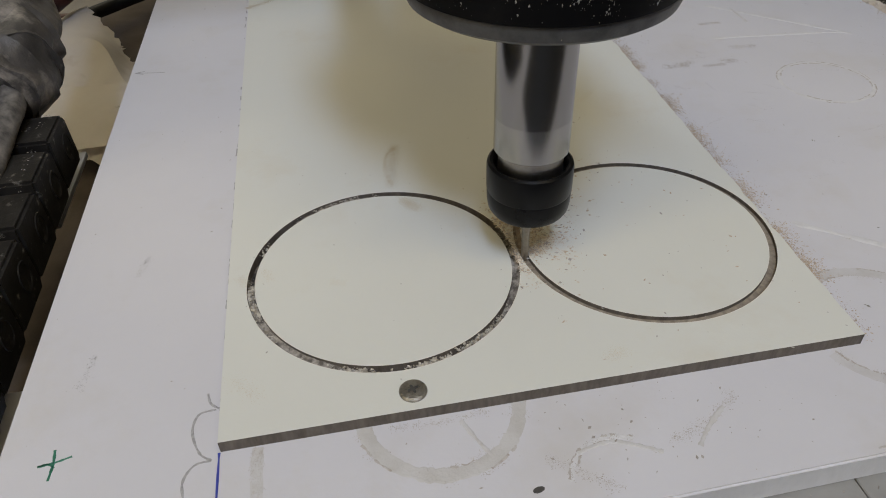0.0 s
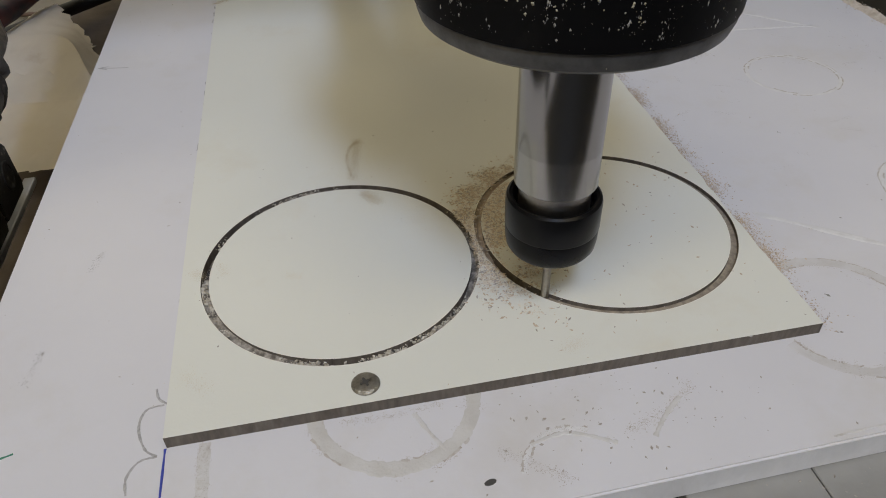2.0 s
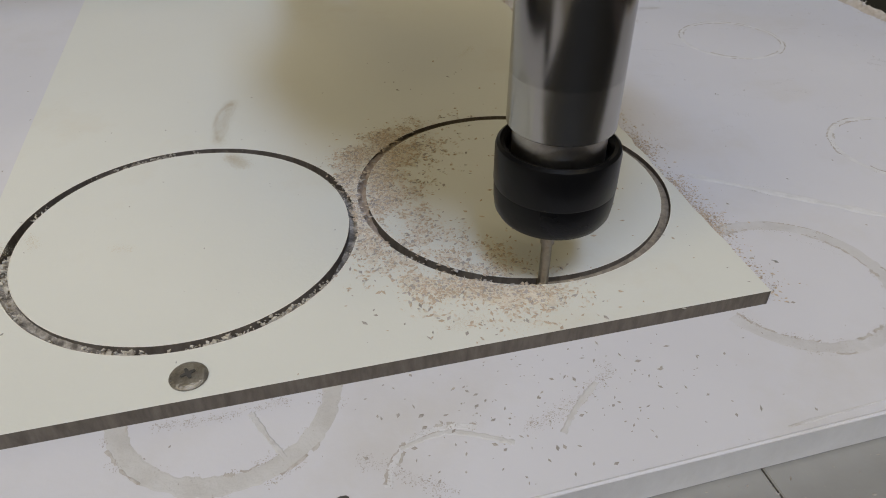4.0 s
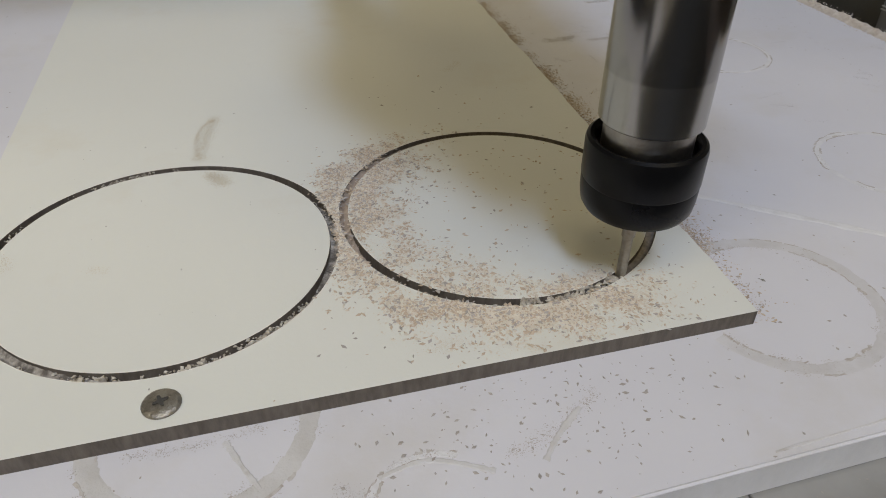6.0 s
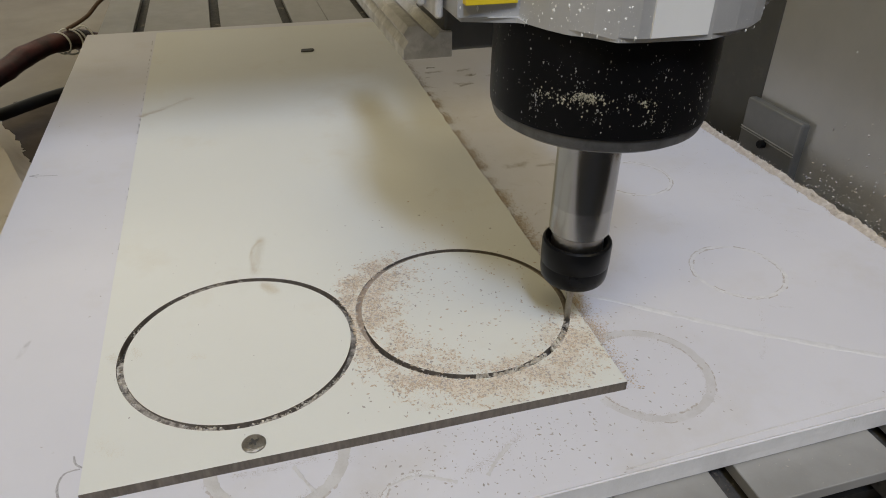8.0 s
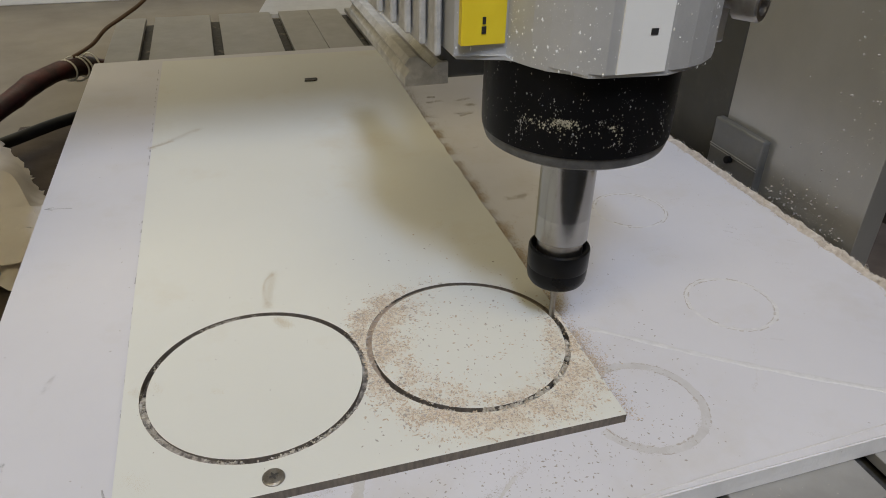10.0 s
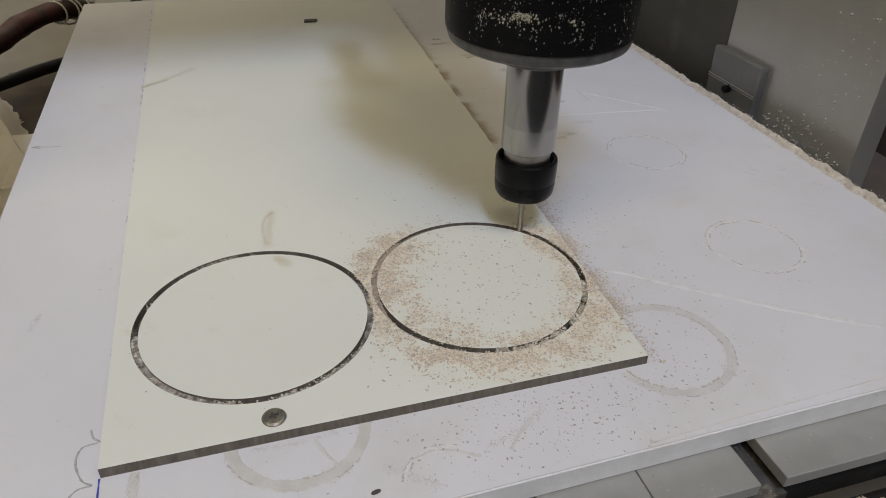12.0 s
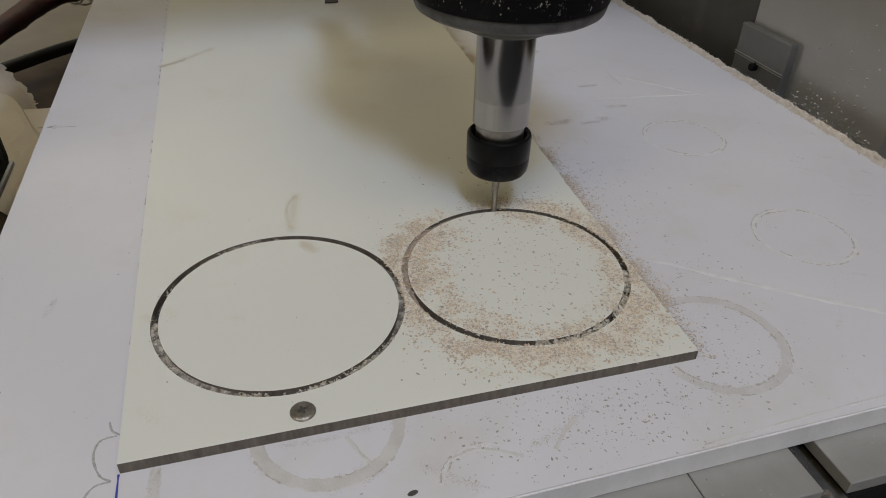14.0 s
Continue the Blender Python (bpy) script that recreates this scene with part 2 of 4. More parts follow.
def lathe(profile, n=64, bm=None, axis=None):
    """Turn (radius, height) pairs about z; closed where the radius is 0."""
    bm = bm or bmesh.new()
    m = axis or Matrix()
    rings = []
    for r, z in profile:
        if r < 1e-6:
            rings.append([bm.verts.new(m @ Vector((0, 0, z)))])
        else:
            rings.append([bm.verts.new(m @ Vector((r * math.cos(2 * math.pi * i / n), r * math.sin(2 * math.pi * i / n), z))) for i in range(n)])
    for a, b in zip(rings, rings[1:]):
        for i in range(n):
            j = (i + 1) % n
            if len(a) == 1 and len(b) == 1:
                continue
            if len(a) == 1:
                bm.faces.new((a[0], b[i], b[j]))
            elif len(b) == 1:
                bm.faces.new((a[i], a[j], b[0]))
            else:
                bm.faces.new((a[i], a[j], b[j], b[i]))
    return bm


def prism(points, z0, z1, bm=None, axis=None):
    bm = bm or bmesh.new()
    m = axis or Matrix()
    lo = [bm.verts.new(m @ Vector((x, y, z0))) for x, y in points]
    hi = [bm.verts.new(m @ Vector((x, y, z1))) for x, y in points]
    bm.faces.new(lo[::-1])
    bm.faces.new(hi)
    for i in range(len(points)):
        j = (i + 1) % len(points)
        bm.faces.new((lo[i], lo[j], hi[j], hi[i]))
    return bm


def smooth_line(points, steps):
    pts = [Vector(p) for p in points]
    out = []
    for i in range(len(pts) - 1):
        p0, p1, p2, p3 = pts[max(i - 1, 0)], pts[i], pts[i + 1], pts[min(i + 2, len(pts) - 1)]
        for k in range(steps):
            t = k / steps
            out.append(0.5 * ((2 * p1) + (p2 - p0) * t + (2 * p0 - 5 * p1 + 4 * p2 - p3) * t * t + (3 * p1 - p0 - 3 * p2 + p3) * t ** 3))
    out.append(pts[-1])
    return out


def hose(points, radius, n=12, steps=8, wobble=0.0, bm=None, flat=1.0):
    bm = bm or bmesh.new()
    line = smooth_line(points, steps)
    rings = []
    for i, p in enumerate(line):
        d = (line[min(i + 1, len(line) - 1)] - line[max(i - 1, 0)]).normalized()
        side = d.cross(Vector((0, 0, 1)))
        side = side.normalized() if side.length > 1e-4 else Vector((1, 0, 0))
        up = side.cross(d)
        ring = []
        for k in range(n):
            a = 2 * math.pi * k / n
            r = radius * (1 + wobble * noise.noise(p * 60 + Vector((math.cos(a), math.sin(a), 0)) * 1.5))
            ring.append(bm.verts.new(p + side * (r * math.cos(a)) + up * (r * flat * math.sin(a))))
        rings.append(ring)
    for a, b in zip(rings, rings[1:]):
        for k in range(n):
            bm.faces.new((a[k], a[(k + 1) % n], b[(k + 1) % n], b[k]))
    bm.faces.new(rings[0][::-1])
    bm.faces.new(rings[-1])
    return bm


def stroke(points, width, z, rng=None, rough=0.0, bm=None, steps=6, height=0.00012):
    """A thin drawn line lying on a surface of height z."""
    bm = bm or bmesh.new()
    line = smooth_line([(x, y, z) for x, y in points], steps)
    pairs = []
    for i, p in enumerate(line):
        d = line[min(i + 1, len(line) - 1)] - line[max(i - 1, 0)]
        s = Vector((-d.y, d.x, 0)).normalized()
        w = width * 0.5 * (1 + (rng.uniform(-rough, rough) if rng else 0))
        pairs.append([bm.verts.new(p + s * a + Vector((0, 0, h))) for a, h in ((-w, 0.00002), (-w * 0.6, height), (w * 0.6, height), (w, 0.00002))])
    for a, b in zip(pairs, pairs[1:]):
        for k in range(3):
            bm.faces.new((a[k], a[k + 1], b[k + 1], b[k]))
    return bm


def flakes(rng, places, lo, hi, z):
    """Many small flat crumbs at (x, y) places, in one mesh."""
    verts, faces = [], []
    for x, y in places:
        s = lo + (hi - lo) * rng.random() ** 2
        a = rng.uniform(0, 6.283)
        lift = s * rng.uniform(0.08, 0.28)
        k = rng.uniform(0.25, 0.6)
        n = len(verts)
        for ang, rad in ((0, 1.0), (1.5, k), (3.0, rng.uniform(0.6, 1.1)), (4.6, k)):
            verts.append((x + 0.5 * s * rad * math.cos(a + ang), y + 0.5 * s * rad * math.sin(a + ang), z + rng.uniform(0, lift * 0.4)))
        verts.append((x + rng.uniform(-0.1, 0.1) * s, y + rng.uniform(-0.1, 0.1) * s, z + lift))
        faces += [(n, n + 1, n + 4), (n + 1, n + 2, n + 4), (n + 2, n + 3, n + 4), (n + 3, n, n + 4)]
    return verts, faces


def flake_mesh(name, rng, places, lo, hi, z, material):
    me = bpy.data.meshes.new(name)
    v, f = flakes(rng, places, lo, hi, z)
    me.from_pydata(v, [], f)
    me.materials.append(material)
    return me


# ---- fitted plan ----
TOP = 0.004
BED = -0.0097
CUT_L, CUT_R = (0.0503, 0.0585), (0.1394, 0.0590)
CUT = 0.0427
CUT_BIG = 0.0430
KERF = 0.0025
FIRST_PASS = 0.0026
STEPS = []
SPOIL = (-0.0570, 0.3570, -0.0365, 0.5300)


ANGLES = ((-3, -231), (0, -175.0), (1.5, -145.0), (3, -116.5), (3.5, -108.5), (6, -63), (6.5, -53), (8, -25), (10.5, 18), (12.5, 54.5), (14, 82))


def cutter_angle(t):
    for (t0, a0), (t1, a1) in zip(ANGLES, ANGLES[1:]):
        if t <= t1:
            break
    return radians(a0 + (a1 - a0) * (t - t0) / (t1 - t0))


def cutter(t):
    a = cutter_angle(t)
    return CUT_R[0] + CUT * math.cos(a), CUT_R[1] + CUT * math.sin(a)


# ---- room ----
def build_room():
    # unseen room shell; its pale walls and ceiling are added to bounce light
    thing("floor", box(-3.2, 3.4, -3.8, 3.2, -0.14, -0.09), M["floor"], "dusty beige concrete floor under the machine", "floor", "structure")
    thing("ceiling", box(-3.2, 3.4, -3.8, 3.2, 2.60, 2.65), M["ceiling"], "unseen pale ceiling, closes the room and bounces light", "ceiling", "structure")
    # fixtures added round the key and fill lamps, out of view
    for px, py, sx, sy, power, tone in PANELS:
        cl = empty("added_light_panel", "unseen light panel added above the machine", "ceiling light", (px, py, 2.60 - 0.10 * (sx < 1)), "ceiling lights")
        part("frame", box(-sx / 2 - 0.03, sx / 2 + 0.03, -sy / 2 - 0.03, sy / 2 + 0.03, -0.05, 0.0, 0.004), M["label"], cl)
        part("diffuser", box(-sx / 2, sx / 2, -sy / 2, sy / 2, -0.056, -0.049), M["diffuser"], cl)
    thing("wall_west", box(-3.3, -3.2, -3.8, 3.2, -0.14, 2.6), M["wall"], "unseen pale wall, closes the room and bounces light", "wall", "structure")
    thing("wall_east", box(3.4, 3.5, -3.8, 3.2, -0.14, 2.6), M["wall"], "unseen pale wall, closes the room and bounces light", "wall", "structure")
    # added out of view, dark so the metal reflects a dark side
    thing("wall_south", box(-3.2, 3.4, -3.9, -3.8, -0.14, 2.6), M["wall_dark"], "unseen dark wall added to darken the shaft's reflection", "wall", "structure")
    thing("wall_north", box(-3.2, 3.4, 3.2, 3.3, -0.14, 2.6), M["wall"], "unseen pale wall, closes the room and bounces light", "wall", "structure")


# ---- machine bed ----
SLOTS = (-0.0185, 0.0520, 0.1210, 0.2020, 0.2690, 0.3360)


def build_bed():
    bed = empty("machine_bed", "silver aluminium T-slot machine bed, dusty slots", "machine bed", (0.15, 0.3, BED - 0.02))
    inv = Matrix.Translation((-0.15, -0.3, -(BED - 0.02)))
    edges = [-0.054] + list(SLOTS) + [0.368]
    y0, y1 = -0.0508, 0.735
    for i, (a, b) in enumerate(zip(edges, edges[1:])):
        x0, x1 = a + (0.0049 if i else 0), b - (0.0049 if i < len(edges) - 2 else 0)
        for u, v in ((x0, 0.1608), (0.1612, x1)) if x0 < 0.161 < x1 else ((x0, x1),):
            bm = box(u, v, y0, y1, BED - 0.005, BED, 0.0003, 1)
            ob = part("bed_slat", bm, M["alu_bed"], bed)
            ob.matrix_parent_inverse = inv
    for x in SLOTS:
        bm = box(x - 0.0075, x + 0.0075, y0, y1, BED - 0.016, BED - 0.0085)
        part("slot_channel", bm, M["slot"], bed, "grimy dark slot channel").matrix_parent_inverse = inv
    part("bed_core", box(-0.054, 0.372, y0 + 0.006, y1, BED - 0.026, BED - 0.0185), M["frame"], bed).matrix_parent_inverse = inv
    # beams under the bed
    fr = bed
    # front beam runs on unseen to y -0.90, to darken the shaft's reflection
    part("front_beam", box(-0.06, 0.40, -0.90, -0.0475, -0.09, BED - 0.0265, 0.003), M["frame"], fr).matrix_parent_inverse = inv
    part("rear_beam", box(-0.06, 0.40, 0.62, 0.69, -0.09, BED - 0.0265, 0.003), M["frame"], fr).matrix_parent_inverse = inv
    part("side_beam", box(-0.045, -0.01, -0.045, 0.61, -0.09, BED - 0.0265, 0.003), M["frame"], fr).matrix_parent_inverse = inv
    part("side_beam", box(0.33, 0.37, -0.045, 0.61, -0.09, BED - 0.0265, 0.003), M["frame"], fr).matrix_parent_inverse = inv
    part("guide_rod", lathe([(0, -0.0), (0.006, 0.0), (0.006, 0.45), (0, 0.45)], 20, None, pose(-0.055, -0.075, BED - 0.03, 0, 90, 0)),
         M["steel_dull"], fr, "dull steel guide rod", 30).matrix_parent_inverse = inv
    part("side_rail", box(0.392, 0.470, -0.36, 0.70, -0.09, -0.034, 0.003), M["dark_brown"], fr, "dark dusty side rail").matrix_parent_inverse = inv
    # added panel, keeps the area beyond the right plate dark
    part("dark_backing_panel", box(0.475, 0.487, -0.36, 0.70, -0.0895, 0.36, 0.002), M["dark_brown"], fr, "dark brown panel added beyond the right side plate").matrix_parent_inverse = inv
    # added dark panel, standing in for shade below the bed's left side
    part("under_shade_panel", box(-0.150, -0.0545, 0.070, 0.60, -0.0895, -0.078, 0.002), M["dark_brown"], fr, "dark brown panel put in for shade beside the bed").matrix_parent_inverse = inv
    rng = random.Random(31)
    pts = [(rng.uniform(0.10, 0.40), rng.uniform(-0.125, -0.05)) for _ in range(900)] + [(rng.gauss(c, 0.008), -0.052 - abs(rng.gauss(0, 0.010))) for c in (0.19, 0.203, 0.262, 0.285) for _ in range(160)]
    slot_pts = [(rng.choice(SLOTS[2:]) + rng.gauss(0, 0.0022), -0.0505 + abs(rng.gauss(0, 0.020))) for _ in range(1500)]
    ob = new("slot_chips", flake_mesh("slot_chips", rng, slot_pts, 0.0003, 0.0012, BED - 0.0084, M["dark_brown"]))
    ob["kind"] = "stuff"
    ob.parent, ob.matrix_parent_inverse = bed, inv
    pts += [(rng.uniform(0.20, 0.37), -0.053 - abs(rng.gauss(0, 0.018))) for _ in range(900)]
    crumbs = [(rng.uniform(0.10, 0.36), rng.uniform(-0.0505, -0.036)) for _ in range(260)] + [(rng.uniform(-0.05, 0.36), rng.uniform(0.535, 0.73)) for _ in range(200)]
    crumbs = [p for p in crumbs if min(abs(p[0] - x) for x in SLOTS) > 0.006]
    ob = new("slat_dust", flake_mesh("slat_dust", rng, crumbs, 0.0003, 0.0014, BED + 0.00003, M["dust_grey"]))
    ob["kind"] = "stuff"
    ob.parent, ob.matrix_parent_inverse = bed, inv
    ob = new("chip_pile", flake_mesh("chip_pile", rng, pts, 0.0008, 0.0045, BED - 0.0265, M["ridge"]))
    tagged(ob, "pale sawdust chips lying on the front beam", "sawdust", kind="stuff")


# ---- white spoil board ----
def ring_mesh(cx, cy, r, w, rng, a0, a1):
    """A worn routed ring: a faint raised band."""
    bm = bmesh.new()
    n = max(int((a1 - a0) / 2), 8)
    rows = []
    for i in range(n + 1):
        a = radians(a0 + (a1 - a0) * i / n)
        ww = w * (1 + 0.28 * noise.noise(Vector((a * 5, cx * 90, 1))) + 0.22 * noise.noise(Vector((a * 19, cx * 90, 6))))
        h = 0.00007 + 0.00004 * noise.noise(Vector((a * 9, cy * 90, 4)))
        rows.append([bm.verts.new((cx + q * math.cos(a), cy + q * math.sin(a), z)) for q, z in
                     ((r - ww / 2, 0.00001), (r - ww * 0.4, h), (r + ww * 0.4, h), (r + ww / 2, 0.00001))])
    for a, b in zip(rows, rows[1:]):
        for k in range(3):
            bm.faces.new((a[k], b[k], b[k + 1], a[k + 1]))
    return bm


def ring_dirt(cx, cy, r, w, rng, a0, a1):
    """Broken dirty dashes along both edges of a ring."""
    bm = bmesh.new()
    for side in (-0.5, 0.5):
        a = a0
        while a < a1:
            span = rng.uniform(3, 16)
            if noise.noise(Vector((a * 0.04, side * 9, cx * 300))) + rng.uniform(-0.25, 0.25) > -0.05:
                q = [(cx + (r + side * w + rng.gauss(0, 0.00018)) * math.cos(radians(a + span * u)), cy + (r + side * w + rng.gauss(0, 0.00018)) * math.sin(radians(a + span * u))) for u in (0, 0.35, 0.7, 1)]
                stroke(q, rng.uniform(0.00028, 0.00085), 0.00003, rng, 0.6, bm, 3, 0.00009)
            a += span + rng.uniform(0.5, 5)
    return bm


def smudge(rng, points, width, count):
    """Places scattered softly about a line."""
    line = smooth_line([(x, y, 0) for x, y in points], 12)
    out = []
    for _ in range(count):
        p = line[rng.randrange(len(line))]
        out.append((p.x + rng.gauss(0, width * 0.4), p.y + rng.gauss(0, width * 0.4)))
    return out


def build_spoil():
    x0, x1, y0, y1 = SPOIL
    sp = empty("spoil_board", "white scuffed spoil board with routed rings and pencil marks", "board", (0.15, 0.2, BED))
    inv = Matrix.Translation((-0.15, -0.2, -BED))

    def add(name, bm, m, label="", smooth=None):
        ob = part(name, bm, m, sp, label, smooth)
        ob.matrix_parent_inverse = inv
        return ob

    bm = prism([(x0, -0.0376), (x1, -0.0328), (x1, y1), (x0, y1)], BED + 0.0002, 0.0)
    bmesh.ops.bevel(bm, geom=bm.edges[:], offset=0.0006, segments=2, affect="EDGES")
    bm.normal_update()
    for f in bm.faces:
        f.material_index = 0 if f.normal.z > 0.5 else 1
    add("panel", bm, [M["white"], M["white_edge"]])
    rng = random.Random(5)
    for cx, cy, r, w, a0, a1 in ((0.1947, 0.0061, 0.0235, 0.0036, -160, 110), (0.2712, 0.0560, 0.0206, 0.0020, 0, 360), (0.2721, 0.1535, 0.0208, 0.0018, 0, 360),
                                 (0.0584, 0.0027, 0.0214, 0.0041, -180, 0), (0.0990, -0.0290, 0.0130, 0.0014, 60, 170)):
        add("routed_ring", ring_mesh(cx, cy, r, w, rng, a0, a1), M["band" if w > 0.004 else "white_burr" if w < 0.0025 else "band_faint"], "shallow routed ring with dirty edges")
        add("ring_dirt", ring_dirt(cx, cy, r, w, rng, a0, a1), M["grime"])["kind"] = "stuff"
    dirt = []
    for cx, cy, r, a0, a1, count in ((0.0584, 0.0027, 0.0238, -170, -10, 420), (0.0584, 0.0027, 0.0190, -170, -10, 260), (0.1947, 0.0061, 0.0217, -160, 110, 420), (0.1947, 0.0061, 0.0252, -160, 110, 300),
                                     (0.0990, -0.0290, 0.0130, 30, 170, 300), (0.2712, 0.0560, 0.0206, 150, 360, 160)):
        for _ in range(count):
            a = rng.uniform(a0, a1)
            if noise.noise(Vector((a * 0.07, cx * 200, r * 900))) > rng.uniform(-0.1, 0.35):
                q = r + rng.gauss(0, 0.0005)
                dirt.append((cx + q * math.cos(radians(a)), cy + q * math.sin(radians(a))))
    for x, count in ((0.0085, 160), (0.0100, 120)):
        dirt += [(x + rng.gauss(0, 0.0004), rng.uniform(-0.030, -0.0005)) for _ in range(count)]
    dirt += smudge(rng, [(0.2653, 0.0332), (0.2502, 0.0098), (0.2422, 0.0013)], 0.0009, 60) + smudge(rng, [(0.3335, 0.2046), (0.3193, 0.1345), (0.3189, 0.0716)], 0.0011, 90)
    dirt += smudge(rng, [(0.045, -0.002), (0.058, -0.0025), (0.070, -0.001)], 0.0014, 200) + smudge(rng, [(0.082, -0.019), (0.096, -0.030)], 0.0022, 200)
    dirt += smudge(rng, [(0.116, -0.020), (0.126, -0.017), (0.138, -0.010)], 0.0022, 260)
    dirt = [p for p in dirt if not (-0.001 < p[0] < 0.1842 and p[1] > -0.0003)]
    ob = new("ring_grit", flake_mesh("ring_grit", rng, [(x + rng.gauss(0, 0.0004), y + rng.gauss(0, 0.0004)) for x, y in dirt for _ in range(3)], 0.00012, 0.0006, 0.00005, M["grime"]))
    ob["kind"] = "stuff"
    ob.parent, ob.matrix_parent_inverse = sp, inv
    for pts, w in (([(0.1960, 0.0573), (0.2456, 0.0186), (0.2945, -0.0137), (0.330, -0.034)], 0.0026), ([(0.2619, 0.2566), (0.2897, 0.2294), (0.3178, 0.2005)], 0.0022), ([(0.2740, 0.2480), (0.2738, 0.2380), (0.2735, 0.2285)], 0.0013),
                   ([(0.2457, 0.2122), (0.2850, 0.2080), (0.3158, 0.2038)], 0.0022), ([(0.1332, -0.0128), (0.1265, -0.018), (0.1215, -0.0233)], 0.0014),
                   ([(0.090, -0.019), (0.100, -0.0175), (0.1116, -0.023)], 0.0012), ([(0.165, -0.0330), (0.2183, -0.0308), (0.2594, -0.0296), (0.33, -0.0265)], 0.0007),
                   ([(0.063, -0.003), (0.066, -0.010), (0.069, -0.016)], 0.0012)):
        add("scratch", stroke(pts, w, 0.0, rng, 0.4, None, 12, 0.00018), M["white_burr" if w in (0.0026, 0.0022) else "burr"])
    # pencil, marker, smear and a painted gap shadow
    for pts in ([(-0.0019, 0.0144), (-0.0065, 0.0135), (-0.0078, 0.008), (-0.0055, 0.0008), (-0.0022, -0.0021)],
                [(-0.0022, -0.0021), (-0.0065, -0.0028), (-0.0090, -0.0070), (-0.0085, -0.0120)], [(-0.0010, 0.0145), (-0.0035, 0.0168), (-0.0045, 0.0205)]):
        add("pencil_mark", stroke(pts, 0.00065, 0.0, rng, 0.3), M["pencil"])
    for pts in ([(-0.0462, 0.0049), (-0.0420, 0.0055), (-0.0380, 0.0066)], [(-0.0427, 0.0000), (-0.0424, 0.0050), (-0.0429, 0.0095)], [(-0.0462, 0.0050), (-0.0435, 0.0052), (-0.0420, 0.0037)]):
        add("marker_stroke", stroke(pts, 0.0007, 0.0, rng, 0.3), M["green"], "green marker stroke")
    add("marker_line", stroke([(-0.0004, -0.0002), (-0.0004, -0.018), (-0.0004, -0.0355)], 0.0006, 0.0, rng, 0.3), M["blue"], "blue marker line")
    for pts in ([(-0.0548, 0.2420), (-0.0470, 0.2406), (-0.0399, 0.2393)], [(-0.0548, 0.2420), (-0.0500, 0.2430)], [(-0.0548, 0.2420), (-0.0502, 0.2396)]):
        add("arrow_stroke", stroke(pts, 0.0005, 0.0, rng, 0.3), M["pencil"])
    for cx, cy, length in ((-0.0285, 0.0870, 0.010), (-0.0385, 0.0420, 0.013)):
        marks = []
        for _ in range(420):
            u = rng.random() ** 1.7
            if noise.noise(Vector((u * 9, cx * 500, rng.uniform(0, 2)))) > rng.uniform(-0.5, 0.4):
                marks.append((cx - 0.0028 * u + rng.gauss(0, 0.00055 + 0.0004 * u), cy - length * u + rng.gauss(0, 0.0003)))
        ob = new("scuff", flake_mesh("scuff", rng, marks, 0.00018, 0.00062, 0.00002, M["pencil"]))
        ob["kind"] = "stuff"
        ob.parent, ob.matrix_parent_inverse = sp, inv
    # shadow of the gap at the sheet's edge, painted as a grey stroke
    add("gap_shadow_line", stroke([(-0.0005, 0.004), (-0.0003, 0.12), (0.0003, 0.25), (0.0013, 0.40), (0.0024, 0.50)], 0.00055, 0.0, rng, 0.7, None, 60), M["pencil"], "thin grey line painted for the shadow beside the sheet")
    y = 0.004
    while y < 0.50:
        if rng.random() < 0.55:
            add("pencil_dash", stroke([(-0.0008 + rng.uniform(-0.0003, 0.0003), y), (-0.0008, y + rng.uniform(0.001, 0.006))], rng.uniform(0.0003, 0.0008), 0.0, rng, 0.5, None, 3), M["pencil"])
        y += rng.uniform(0.004, 0.012)
    # dark disc laid on the board, painted as the hole's shade
    add("drill_hole_disc", lathe([(0, 0.0002), (0.0009, 0.0002), (0.0011, 0.00003)], 9, None, pose(0.0774, -0.0271, 0, 0, 0, 12) @ Matrix.Diagonal((1.5, 0.8, 1, 1))), M["slot"], "small dark disc painted for a drill hole")
    add("smear", stroke([(0.0095, -0.0005), (0.0093, -0.008), (0.0094, -0.020)], 0.0030, 0.0, rng, 0.15, None, 8, 0.00006), M["burr"])
    for name, count, spread, y_lo, y_hi, low, m in (("edge_dirt", 6500, 0.0034, 0.004, 0.46, -0.25, "dust_pack"), ("edge_drift", 11000, 0.0036, 0.020, 0.330, 0.0, "dust")):
        edge = []
        while len(edge) < count:
            y = rng.uniform(y_lo, y_hi)
            if noise.noise(Vector((y * 70, 3, 1))) + rng.uniform(-0.2, 0.2) > low:
                edge.append((0.1836 + 0.029 * y + abs(rng.gauss(0, spread)), y))
        ob = new(name, flake_mesh(name, rng, edge, 0.0003, 0.0011, 0.00005, M[m]))
        ob["kind"] = "stuff"
        ob.parent, ob.matrix_parent_inverse = sp, inv
    for _ in range(14):
        y = rng.uniform(0.17, 0.40)
        x = 0.196 + 0.029 * y + rng.uniform(0.0, 0.05)
        line = [(x, y), (x + rng.uniform(0.004, 0.012), y + rng.uniform(-0.002, 0.003))]
        ob = new("smear", flake_mesh("smear", rng, smudge(rng, line, rng.uniform(0.0015, 0.004), 420), 0.0002, 0.0008, 0.00001, M["grime"]))
        ob["kind"] = "stuff"
        ob.parent, ob.matrix_parent_inverse = sp, inv
    # faint grey scuffs worn into the bare side of the board
    scuffs = []
    for _ in range(70):
        x, y, a = rng.uniform(0.200, 0.345), rng.uniform(-0.03, 0.36), rng.gauss(-0.6, 0.5)
        if x < 0.190 + 0.029 * y:
            continue
